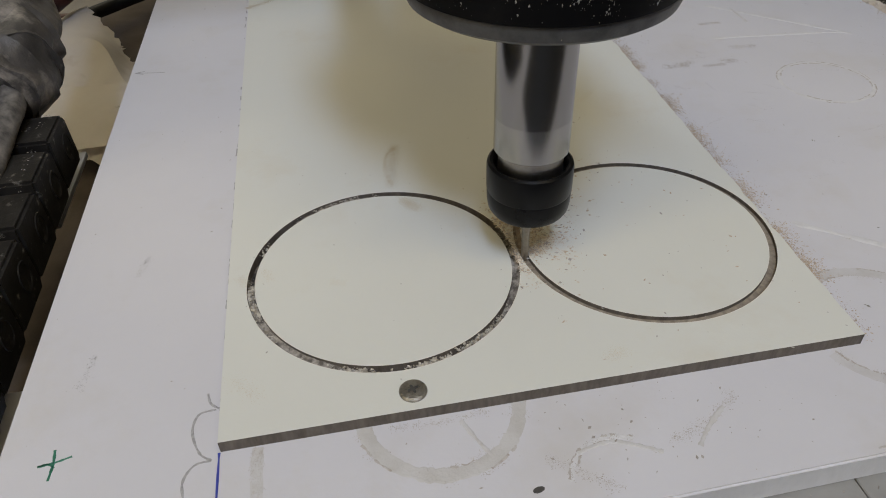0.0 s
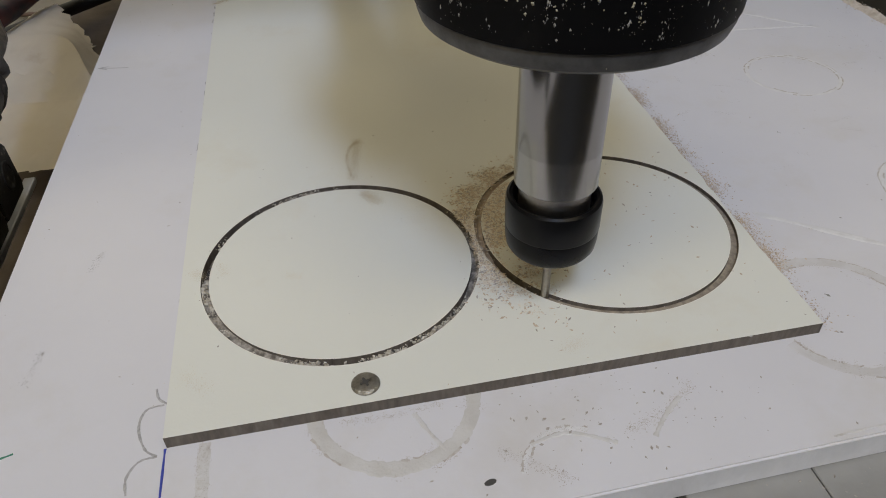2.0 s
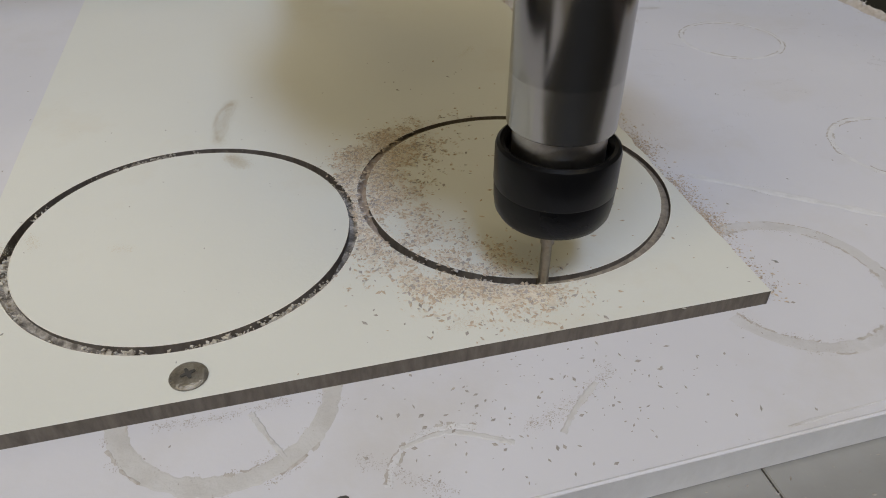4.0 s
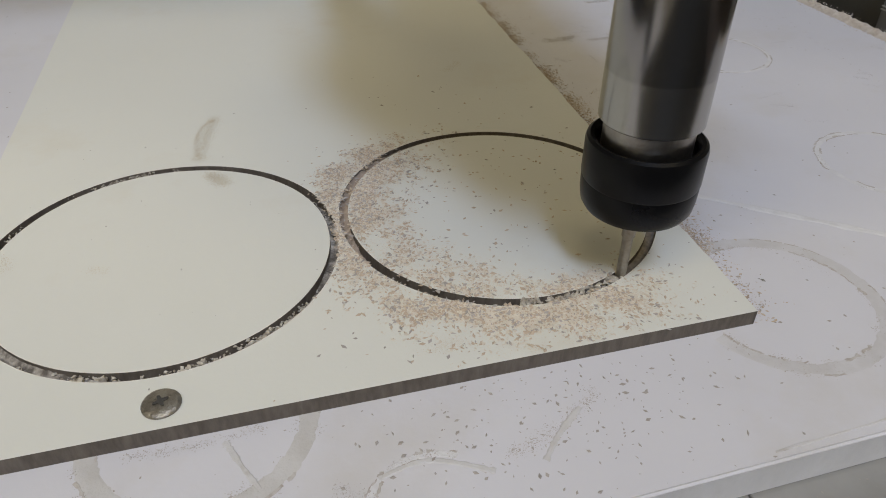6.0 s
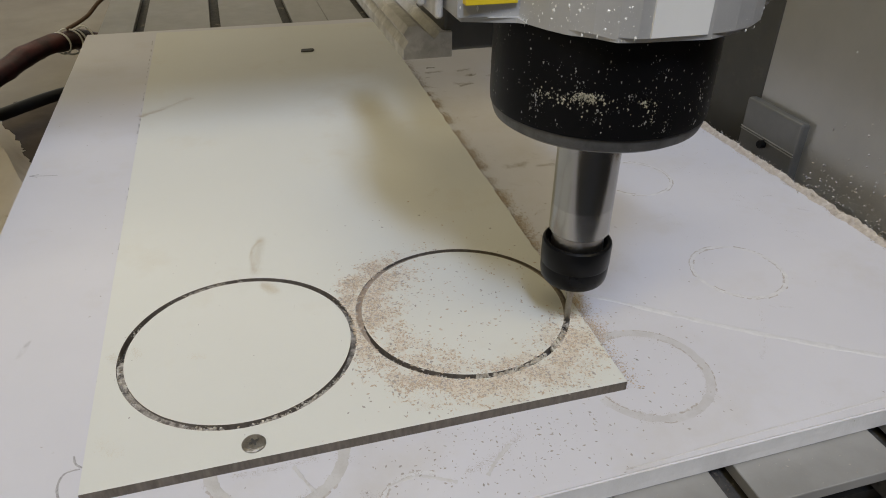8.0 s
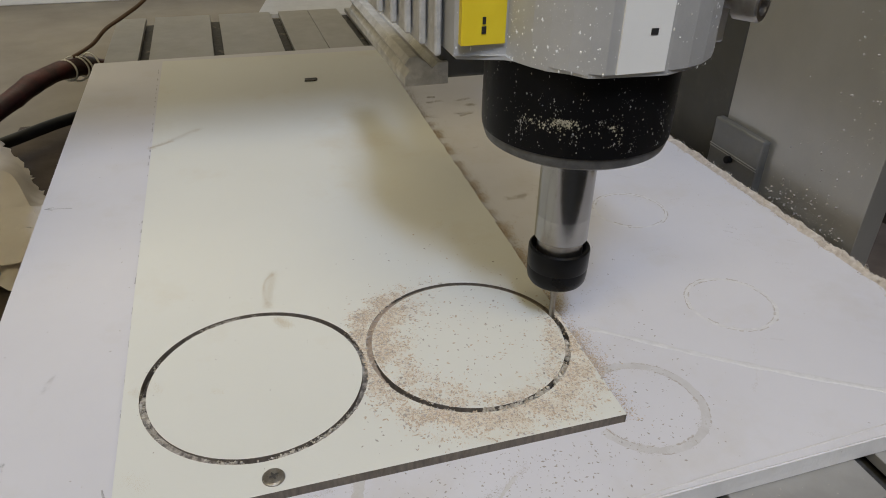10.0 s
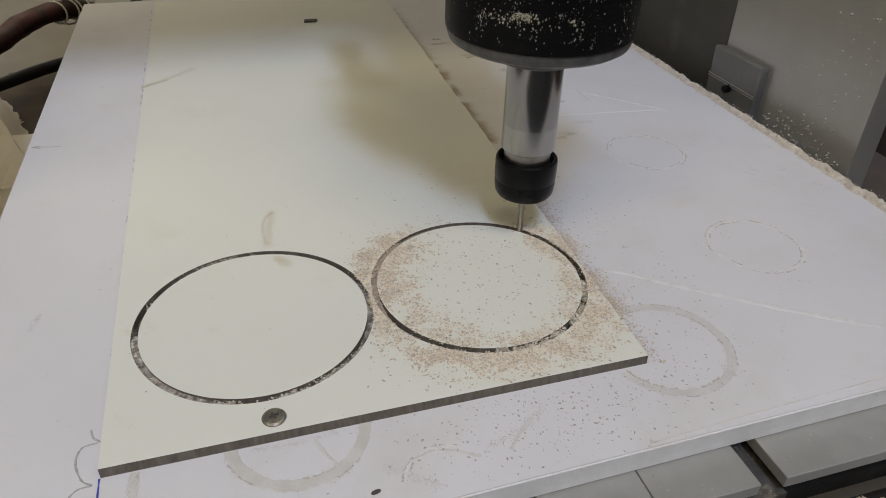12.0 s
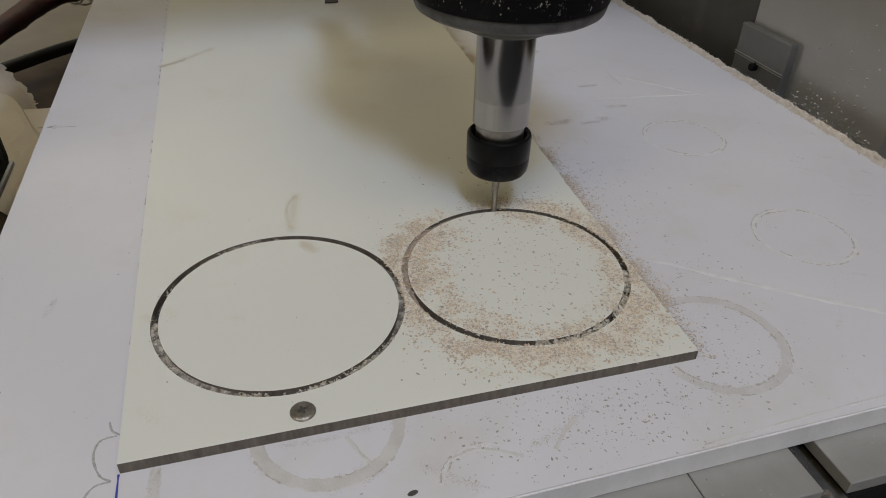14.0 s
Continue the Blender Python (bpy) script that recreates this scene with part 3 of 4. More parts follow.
        d = rng.uniform(0.002, 0.012)
        scuffs += smudge(rng, [(x, y), (x + d * math.cos(a), y + d * math.sin(a))], rng.uniform(0.0006, 0.0022), rng.randrange(30, 110))
    ob = new("scuff", flake_mesh("scuff", rng, scuffs, 0.00015, 0.0005, 0.00001, M["scuff"]))
    ob["kind"] = "stuff"
    ob.parent, ob.matrix_parent_inverse = sp, inv
    # small specks of dirt
    pts = [(rng.uniform(x0, x1), rng.uniform(y0, 0.45)) for _ in range(420)]
    pts = [p for p in pts if not (-0.002 < p[0] < 0.2 and p[1] > -0.002)]
    ob = new("dirt_speck", flake_mesh("dirt_speck", rng, pts, 0.0003, 0.0013, 0.00005, M["dust_grey"]))
    ob["kind"] = "stuff"
    ob.parent, ob.matrix_parent_inverse = sp, inv
    ob = new("dark_speck", flake_mesh("dark_speck", rng, [(0.2354, 0.1065), (0.2360, 0.1058), (0.1946, 0.0142), (0.1952, 0.0135), (0.2235, 0.048)], 0.0008, 0.0016, 0.00005, M["chip_dull"]))
    ob["kind"] = "stuff"
    ob.parent, ob.matrix_parent_inverse = sp, inv


# ---- cream laminate sheet with the two kerfs ----
def circle(c, r, n=128):
    return [(c[0] + r * math.cos(2 * math.pi * i / n), c[1] + r * math.sin(2 * math.pi * i / n)) for i in range(n)]


def build_sheet():
    sh = empty("laminate_sheet", "cream laminate sheet with dark core and two round kerfs", "sheet", (0.09, 0.25, 0.0))
    inv = Matrix.Translation((-0.09, -0.25, 0))
    rng = random.Random(11)
    right = []
    y = 0.0
    while y < 0.498:
        right.append((0.1830 + 0.0290 * y + (rng.uniform(-0.0005, 0.0003) if y > 0.01 else 0), y))
        y += 0.004
    right.append((0.1976, 0.500))
    outline = [(0.0, 0.0)] + right + [(0.0030, 0.508), (0.0018, 0.40), (0.0008, 0.25), (0.0002, 0.12)]
    n = 128
    loops = [outline, circle(CUT_L, CUT_BIG + KERF / 2, n), circle(CUT_R, CUT + KERF / 2, n)]
    z0 = 0.00005
    bm = bmesh.new()
    edges = []
    tops = []
    for lp in loops:
        vs = [bm.verts.new((x, y, TOP)) for x, y in lp]
        tops.append(vs)
        edges += [bm.edges.new((vs[i], vs[(i + 1) % len(vs)])) for i in range(len(vs))]
    bmesh.ops.triangle_fill(bm, use_beauty=True, use_dissolve=False, edges=edges, normal=(0, 0, 1))
    for f in bm.faces:
        f.material_index = 0
    for vs, lp in zip(tops, loops):
        lo = [bm.verts.new((x, y, z0)) for x, y in lp]
        for i in range(len(vs)):
            j = (i + 1) % len(vs)
            bm.faces.new((vs[i], vs[j], lo[j], lo[i])).material_index = 1
    ob = part("sheet", bm, [M["cream"], M["core"]], sh)
    ob.matrix_parent_inverse = inv
    for c, cr in ((CUT_L, CUT_BIG), (CUT_R, CUT)):
        bm = bmesh.new()
        hi = [bm.verts.new((x, y, TOP)) for x, y in circle(c, cr - KERF / 2, n)]
        lo = [bm.verts.new((x, y, z0)) for x, y in circle(c, cr - KERF / 2, n)]
        bm.faces.new(hi).material_index = 0
        for i in range(n):
            bm.faces.new((hi[i], hi[(i + 1) % n], lo[(i + 1) % n], lo[i])).material_index = 1
        part("disc", bm, [M["cream"], M["core"]], sh).matrix_parent_inverse = inv
        bm = bmesh.new()
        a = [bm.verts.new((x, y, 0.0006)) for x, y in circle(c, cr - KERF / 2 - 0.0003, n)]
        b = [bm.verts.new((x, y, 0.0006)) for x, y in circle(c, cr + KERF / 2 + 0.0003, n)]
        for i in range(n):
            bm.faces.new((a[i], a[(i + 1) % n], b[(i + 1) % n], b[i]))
        # floor colour carries the shade of the deep kerf
        part("kerf_floor", bm, M["kerf"], sh, "kerf floor of dark core, painted darker for depth").matrix_parent_inverse = inv
        for q in (cr - KERF / 2 - 0.00012, cr + KERF / 2 + 0.00012):
            lip = bmesh.new()
            rows = []
            for i in range(n):
                a = 2 * math.pi * i / n
                w = 0.00012 + 0.00005 * noise.noise(Vector((a * 12, q * 900, 2)))
                rows.append([lip.verts.new((c[0] + (q + u * w) * math.cos(a), c[1] + (q + u * w) * math.sin(a), TOP + h)) for u, h in ((-1, 0.00001), (0, 0.00006), (1, 0.00001))])
            for i in range(n):
                for k in range(2):
                    lip.faces.new((rows[i][k], rows[(i + 1) % n][k], rows[(i + 1) % n][k + 1], rows[i][k + 1]))
            part("kerf_lip", lip, M["lip"], sh, "pale raised edge of a kerf").matrix_parent_inverse = inv
    # floor of the first, shallow pass: short steps, each taken down as the cutter comes by
    step = 4.0
    d = -174.0
    while d < 128.0:
        bm = bmesh.new()
        rows = []
        for k in range(3):
            a = radians(d + step * k / 2)
            rows.append([bm.verts.new((CUT_R[0] + (CUT + u * KERF) * math.cos(a), CUT_R[1] + (CUT + u * KERF) * math.sin(a), z)) for u, z in
                         ((-0.47, 0.0022), (-0.47, FIRST_PASS), (0.0, FIRST_PASS - 0.0002), (0.47, FIRST_PASS), (0.47, 0.0022))])
        for p, q in zip(rows, rows[1:]):
            for k in range(4):
                bm.faces.new((p[k], q[k], q[k + 1], p[k + 1]))
        ob = part("kerf_step", bm, M["kerf_brown"], sh)
        ob.matrix_parent_inverse = inv
        STEPS.append((ob, d + step / 2))
        d += step
    # smears and small marks on the face
    for line, w, count, m in (([(0.0637, 0.134), (0.0612, 0.121), (0.0590, 0.1065)], 0.0032, 520, "faint"), ([(0.0620, 0.0960), (0.0640, 0.0930), (0.0660, 0.0895)], 0.0034, 380, "faint"),
                              ([(0.0637, 0.133), (0.0602, 0.129), (0.0580, 0.120), (0.0585, 0.109)], 0.0012, 260, "faint"), ([(0.0005, 0.3085), (0.0140, 0.3190), (0.0310, 0.3350)], 0.0040, 420, "smear"),
                              ([(0.0005, 0.3085), (0.0140, 0.3170)], 0.0020, 160, "smear"), ([(0.0035, 0.0640), (0.0062, 0.0605)], 0.0028, 60, "faint"),
                              ([(0.0115, 0.0660), (0.0135, 0.0610)], 0.0022, 40, "faint"), ([(0.0330, 0.0560), (0.0370, 0.0540)], 0.0020, 30, "faint"), ([(0.108, 0.0075), (0.113, 0.0085)], 0.0030, 60, "faint"),
                              ([(0.152, 0.155), (0.158, 0.162)], 0.0030, 50, "faint"), ([(0.004, 0.020), (0.010, 0.014)], 0.0040, 60, "faint")):
        ob = new("smear", flake_mesh("smear", rng, smudge(rng, line, w, count * 10), 0.00012, 0.00038, TOP + 0.00001, M[m]))
        ob["kind"] = "stuff"
        ob.parent, ob.matrix_parent_inverse = sh, inv
    pts = [(rng.uniform(0.004, 0.18), rng.uniform(0.004, 0.16)) for _ in range(110)]
    ob = new("dirt_speck", flake_mesh("dirt_speck", rng, pts, 0.0003, 0.0011, TOP + 0.00005, M["dust_grey"]))
    ob["kind"] = "stuff"
    ob.parent, ob.matrix_parent_inverse = sh, inv
    ob = new("edge_chip", flake_mesh("edge_chip", rng, [(0.1445, 0.1385), (0.1455, 0.1400), (0.1415, 0.1365), (0.160, -0.0004), (0.118, 0.1375)], 0.0010, 0.0022, TOP + 0.00005, M["dust_grey"]))
    ob["kind"] = "stuff"
    ob.parent, ob.matrix_parent_inverse = sh, inv


def build_screw(x, y):
    sc = empty("screw", "steel cross-head screw driven into the cream sheet", "screw", (x, y, TOP), "sheet screws")
    bm = lathe([(0.0039, 0.0001), (0.0039, 0.0004), (0.0036, 0.0008), (0.0030, 0.0010), (0.0, 0.0011)], 40)
    part("head", bm, M["screw"], sc, "", 35)
    # no hollow here: the recess's shade is a dark cross on the head
    rec = bmesh.new()
    for a in (20, 110):
        prism([(-0.0014, -0.00030), (-0.0005, -0.00042), (0.0005, -0.00042), (0.0014, -0.00030), (0.0016, 0), (0.0014, 0.00030), (0.0005, 0.00042), (-0.0005, 0.00042), (-0.0014, 0.00030), (-0.0016, 0)], 0.0009, 0.00124, rec, pose(0, 0, a * 0.0000002, 0, 0, a))
    part("recess_shade_cross", rec, M["slot"], sc, "dark raised cross painted for the recess's shade")
    return sc


def build_far_hole():
    # hole drawn as a raised dark patch, its shade in the colour
    bm = bmesh.new()
    prism([(-0.0055, -0.0030), (0.0040, -0.0034), (0.0056, 0.0), (0.0050, 0.0030), (-0.0045, 0.0032)], TOP + 0.0001, TOP + 0.0010, bm, pose(0.1231, 0.4245, 0))
    thing("far_hole_patch", bm, M["slot"], "dark patch standing in for a hole in the sheet", "clip")


# ---- router spindle on its carriage; origin on the cutter's axis at the sheet's bottom ----
def build_spindle():
    sp = empty("router_spindle", "black router spindle with chrome shaft, collet nut and cutter", "router spindle", (*cutter(0), 0.0))
    part("cutter_bit", lathe([(0, 0.0010), (0.00125, 0.0010), (0.00125, 0.0150), (0.0016, 0.0155), (0.0016, 0.034), (0, 0.034)], 20), M["bit"], sp, "thin carbide cutter", 40)
    part("collet_nut", lathe([(0.0038, 0.0240), (0.0102, 0.0240), (0.0117, 0.0246), (0.01255, 0.0260), (0.01290, 0.0284), (0.01300, 0.0318), (0.01293, 0.0321), (0.01312, 0.0326), (0.01315, 0.0403),
                              (0.0129, 0.0412), (0.0122, 0.0417), (0.0114, 0.0415), (0.0108, 0.0407), (0.0106, 0.0385), (0.0096, 0.0382)], 64), M["nut"], sp, "black oxide collet nut", 30)
    part("collet", lathe([(0.0017, 0.0236), (0.0038, 0.0236), (0.0040, 0.0242)], 32), M["steel_dull"], sp)
    part("neck", lathe([(0.0098, 0.0360), (0.0098, 0.0464)], 48), M["steel_dull"], sp, "", 30)
    part("shaft", lathe([(0.0112, 0.0572), (0.0112, 0.0900)], 64), M["steel"], sp, "polished chrome shaft", 30)
    part("shaft_band", lathe([(0.0094, 0.0460), (0.0109, 0.0460), (0.0112, 0.0463), (0.0112, 0.0572)], 64), M["steel_band"], sp, "satin ground band of the shaft", 30)
    part("seal_plate", lathe([(0.0200, 0.0908), (0.0290, 0.0908), (0.0325, 0.0912), (0.0345, 0.0925), (0.0352, 0.0945), (0.0352, 0.0962)], 72),
         M["flange"], sp, "grey dusty bearing cap", 35)
    part("seal_hub", lathe([(0.0112, 0.0842), (0.0158, 0.0842), (0.0170, 0.0848), (0.0190, 0.0872), (0.0197, 0.0909)], 64), M["carriage"], sp, "dark hub of the bearing cap", 35)
    part("body", lathe([(0.0352, 0.0962), (0.0358, 0.0966), (0.0360, 0.0990), (0.0360, 0.2300), (0, 0.2300)], 72), M["black"], sp, "black enamelled spindle body speckled with chips", 35)
    # clamp block
    rng_clamp = random.Random(58)
    pts = [(-0.0530, 0.045), (-0.0530, -0.0095), (-0.0350, -0.0115), (-0.0335, -0.0150), (-0.0305, -0.0220), (-0.0270, -0.0278), (-0.0225, -0.0335), (-0.0175, -0.0378), (-0.0130, -0.0405),
           (0.0092, -0.0408), (0.0175, -0.0395), (0.0250, -0.0365), (0.0320, -0.0312), (0.0370, -0.0255), (0.0400, -0.0185), (0.0410, -0.010), (0.0410, 0.045)]
    bm = prism(pts, 0.1270, 0.215)
    bmesh.ops.bevel(bm, geom=[e for e in bm.edges if abs(e.verts[0].co.z - e.verts[1].co.z) < 1e-6], offset=0.0015, segments=2, affect="EDGES")
    clamp = part("clamp", bm, M["alu"], sp, "cast aluminium spindle clamp")
    part("yellow_label", box(-0.0515, -0.0360, -0.0125, -0.0095, 0.1325, 0.166, 0.0001, 1), M["yellow"], clamp, "yellow warning label")
    part("label_print", box(-0.0445, -0.0430, -0.0128, -0.0105, 0.1362, 0.1386), M["ink"], clamp)
    part("label_print", box(-0.0443, -0.0432, -0.0128, -0.0105, 0.1393, 0.1416), M["ink"], clamp)
    part("white_label", box(-0.0095, 0.0078, -0.0412, -0.0400, 0.1285, 0.165, 0.0001, 1), M["label"], clamp, "blank white label")
    part("label_dot", box(0.0005, 0.0030, -0.0414, -0.0405, 0.1405, 0.1425), M["ink"], clamp)
    for i in range(5):
        x = -0.0555 - 0.0032 * i
        part("fin", box(x - 0.0012, x + 0.0012, 0.000 + 0.008 * i, 0.050, 0.126 + 0.002 * i, 0.215, 0.0006, 1), M["dusty_alu"], clamp)
    part("clamp_ear", box(0.0405, 0.0540, -0.008, 0.045, 0.126, 0.160, 0.001), M["alu"], clamp)
    cv, cf = [], []
    for _ in range(800):
        k = min(rng_clamp.randrange(1, len(pts) - 2), rng_clamp.randrange(1, len(pts) - 2))
        (xa, ya), (xb, yb) = pts[k], pts[k + 1]
        u, z, s = rng_clamp.random(), 0.1275 + 0.040 * rng_clamp.random() ** 1.3, 0.0001 + 0.0006 * rng_clamp.random() ** 6
        d = Vector((xb - xa, yb - ya, 0)).normalized()
        nrm = Vector((d.y, -d.x, 0))
        p = Vector((xa + (xb - xa) * u, ya + (yb - ya) * u, z))
        n0, tw = len(cv), rng_clamp.uniform(0, 3)
        for q in (tw, tw + 1.6, tw + 3.1, tw + 4.7):
            cv.append(p + d * (s * math.cos(q) * rng_clamp.uniform(0.4, 1)) + Vector((0, 0, s * math.sin(q) * rng_clamp.uniform(0.5, 1.5))))
        cv.append(p + nrm * s * 0.5)
        cf += [(n0 + q, n0 + (q + 1) % 4, n0 + 4) for q in range(4)]
    me = bpy.data.meshes.new("chip_dust")
    me.from_pydata([tuple(v) for v in cv], [], cf)
    me.materials.append(M["label"])
    ob = new("chip_dust", me)
    ob.parent, ob["kind"] = clamp, "stuff"
    ax = pose(0.0520, -0.0140, 0.1425, 90, 0, 30)
    part("bolt", lathe([(0, -0.012), (0.0032, -0.012), (0.0032, 0.0), (0.0062, 0.0), (0.0062, 0.0085), (0.0056, 0.0092), (0.0036, 0.0092), (0.0034, 0.0045), (0, 0.0045)], 32, None, ax),
         M["steel_dull"], clamp, "dusty socket-head bolt", 30)
    # vertical carriage behind the clamp
    car = part("carriage", box(-0.033, 0.049, 0.070, 0.1145, 0.0940, 0.240, 0.0015), M["carriage"], sp, "dark grey vertical carriage")
    bar = [(0, 0), (0.020, 0), (0.020, 0.010), (0.015, 0.010), (0.0125, 0.0075), (0.010, 0.010), (0.006, 0.013), (0.002, 0.013), (0.0, 0.010), (0.002, 0.007), (0.0, 0.004)]
    m = Matrix(((1, 0, 0, -0.050), (0, 0, 1, 0.068), (0, 1, 0, 0.0925), (0, 0, 0, 1)))
    part("rail_bar", prism(bar, 0.0, 0.135, None, m), M["dusty_alu"], car, "dusty aluminium rail bar")
    # chips stuck to the enamel, on the side that faces the cut
    rng = random.Random(77)
    verts, faces = [], []
    smear_verts, smear_faces = [], []

    def stick(vs, fs, a, z, s, tall):
        ex, ez = Vector((-math.sin(a), math.cos(a), 0)), Vector((0, 0, 1))
        out = Vector((math.cos(a), math.sin(a), 0))
        p = out * 0.0360 + ez * z
        n0, tw = len(vs), rng.uniform(-0.5, 0.5)
        for k in range(4):
            q = tw + k * 1.571
            vs.append(p + ex * (s * math.cos(q) * rng.uniform(0.3, 0.8)) + ez * (s * math.sin(q) * rng.uniform(0.5, tall)))
        vs.append(p + out * s * 0.4)
        fs.extend((n0 + k, n0 + (k + 1) % 4, n0 + 4) for k in range(4))

    for _ in range(5200):
        a = rng.gauss(-120, 40)
        z = 0.0985 + min(abs(rng.gauss(0, 0.0120)), 0.028)
        if noise.noise(Vector((a * 0.09, z * 150, 2))) + 0.7 * noise.noise(Vector((a * 0.4, z * 600, 5))) < rng.uniform(0.15, 0.75):
            continue
        stick(verts, faces, radians(a), z, 0.00007 + 0.00042 * rng.random() ** 4, 1.7)
    for _ in range(420):
        stick(verts, faces, radians(rng.uniform(-215, -10)), rng.uniform(0.097, 0.127), 0.00007 + 0.0004 * rng.random() ** 5, 1.6)
    for c, w, zc, h, count, big in ((-124, 3.2, 0.1093, 0.0008, 230, 0.0006), (-126, 9, 0.1078, 0.0014, 150, 0.0006), (-143, 6, 0.1080, 0.0016, 90, 0.0006), (-96, 2.5, 0.1083, 0.0010, 45, 0.0007), (-88, 12, 0.1050, 0.0040, 60, 0.0005)):
        for _ in range(count):
            stick(smear_verts, smear_faces, radians(rng.gauss(c, w)), rng.gauss(zc, h), 0.00008 + big * rng.random() ** 3, 1.0)
    for vs, fs, m in ((verts, faces, "chip_dull"), (smear_verts, smear_faces, "chip_smear")):
        me = bpy.data.meshes.new("chip_dust")
        me.from_pydata([tuple(v) for v in vs], [], fs)
        me.materials.append(M[m])
        ob = new("chip_dust", me)
        ob.parent, ob["kind"] = sp, "stuff"
    return sp


# ---- gantry: side plates, bearing blocks and the beam over the bed; origin on the cutter's y ----
def build_gantry():
    g = empty("gantry", "grey aluminium gantry with two side plates", "gantry", (0.16, cutter(0)[1], BED))
    inv = Matrix.Translation((-0.16, 0, -BED))

    def add(name, bm, m, parent=g, label="", smooth=None):
        ob = part(name, bm, m, parent, label, smooth)
        if parent is g:
            ob.matrix_parent_inverse = inv
        return ob

    pl = add("side_plate", box(0.3745, 0.3890, 0.0215, 0.1450, -0.020, 0.620, 0.0002, 1), M["plate"], g, "grey aluminium side plate with stuck chips")
    add("bearing_block", box(0.3690, 0.3760, 0.1010, 0.1500, -0.030, 0.0265, 0.0015), M["block"], pl, "grey bearing block with bright worn edges")
    for z in (0.006, 0.0075):
        add("groove_lip", box(0.3684, 0.3692, 0.1015, 0.1495, z, z + 0.0005), M["plate"], pl)
    add("bolt_head", lathe([(0, 0.0035), (0.0022, 0.0035), (0.0026, 0.003), (0.0026, 0)], 16, None, pose(0.3690, 0.127, 0.004, 0, -90, 0)), M["nut"], pl)
    add("side_cover", box(0.3740, 0.3885, 0.1452, 0.3600, -0.030, 0.300, 0.001), M["olive"], g, "dark olive cover behind the side plate")
    add("side_plate", box(-0.118, -0.104, 0.060, 0.150, -0.060, 0.620, 0.0008), M["plate"])
    # beam out of view, its place and height set to shade the rear
    add("shade_cross_beam", box(-0.104, 0.3745, 0.115, 0.205, 0.235, 0.620, 0.002), M["carriage"], g, "unseen gantry cross beam, sized to shade the bed's back")
    add("guide_strip", box(-0.0850, -0.0800, 0.095, 0.155, -0.0265, -0.0235, 0.0006), M["alu"], g, "thin steel strip")
    rng = random.Random(9)
    verts, faces = [], []
    for _ in range(620):
        y = 0.026 + abs(rng.gauss(0, 0.030))
        z = rng.uniform(-0.012, 0.13)
        if rng.random() < 0.4:
            y, z = rng.uniform(0.035, 0.095), -0.008 + abs(rng.gauss(0, 0.010))
        if not 0.025 < y < 0.143:
            continue
        s = 0.0002 + 0.0012 * rng.random() ** 4
        n0 = len(verts)
        tw = rng.uniform(0, 3)
        for k in range(4):
            q = tw + k * 1.571
            verts.append((0.3744, y + s * math.cos(q) * rng.uniform(0.4, 1), z + s * math.sin(q) * rng.uniform(0.4, 1)))
        verts.append((0.3744 - s * 0.7, y, z))
        faces += [(n0 + k, n0 + (k + 1) % 4, n0 + 4) for k in range(4)]
    me = bpy.data.meshes.new("chip_dust")
    me.from_pydata(verts, [], faces)
    me.materials.append(M["dust_grey"])
    ob = new("chip_dust", me)
    ob.parent, ob["kind"] = pl, "stuff"
    return g


# ---- ridge of sawdust along the board's far side ----
def build_ridge():
    bm = bmesh.new()
    ny, nx = 900, 10
    rows = []
    for j in range(ny + 1):
        y = -0.033 + 0.50 * j / ny
        w = 0.012 + 0.004 * noise.noise(Vector((y * 60, 1, 0))) + 0.002 * noise.noise(Vector((y * 200, 4, 0)))
        row = []
        for i in range(nx + 1):
            u = i / nx
            x = 0.3528 + 0.0014 * noise.noise(Vector((y * 110, 9, 0))) + 0.0007 * noise.noise(Vector((y * 420, 2, u * 7))) + w * u
            h = (math.sin(math.pi * min(u * 1.1, 1)) ** 0.8) * (0.0026 + 0.0012 * noise.noise(Vector((y * 60, u * 3, 2))) + 0.0008 * noise.noise(Vector((y * 420, u * 9, 5))))
            base = 0.00005 if u < 0.3 else 0.00005 - 0.0105 * (u - 0.3) / 0.7
            row.append(bm.verts.new((x, y, base + max(h, 0))))
        rows.append(row)
    for a, b in zip(rows, rows[1:]):
        for i in range(nx):
            bm.faces.new((a[i], a[i + 1], b[i + 1], b[i]))
    rng = random.Random(61)
    for _ in range(9000):
        j, i = rng.randrange(ny + 1), rng.randrange(nx + 1)
        p = rows[j][i].co + Vector((rng.gauss(-0.0008, 0.0016), rng.uniform(-0.001, 0.001), rng.uniform(0, 0.0004)))
        if p.x < 0.3530:
            p.z = 0.0002
        s = 0.0002 + 0.0009 * rng.random() ** 2.5
        q = [bm.verts.new(p + Vector((rng.uniform(-s, s), rng.uniform(-s, s), rng.uniform(-0.3 * s, s)))) for _ in range(3)]
        bm.faces.new(q)
    thing("sawdust_ridge", bm, M["ridge"], "beige sawdust ridge heaped along the white board", "sawdust", "stuff")


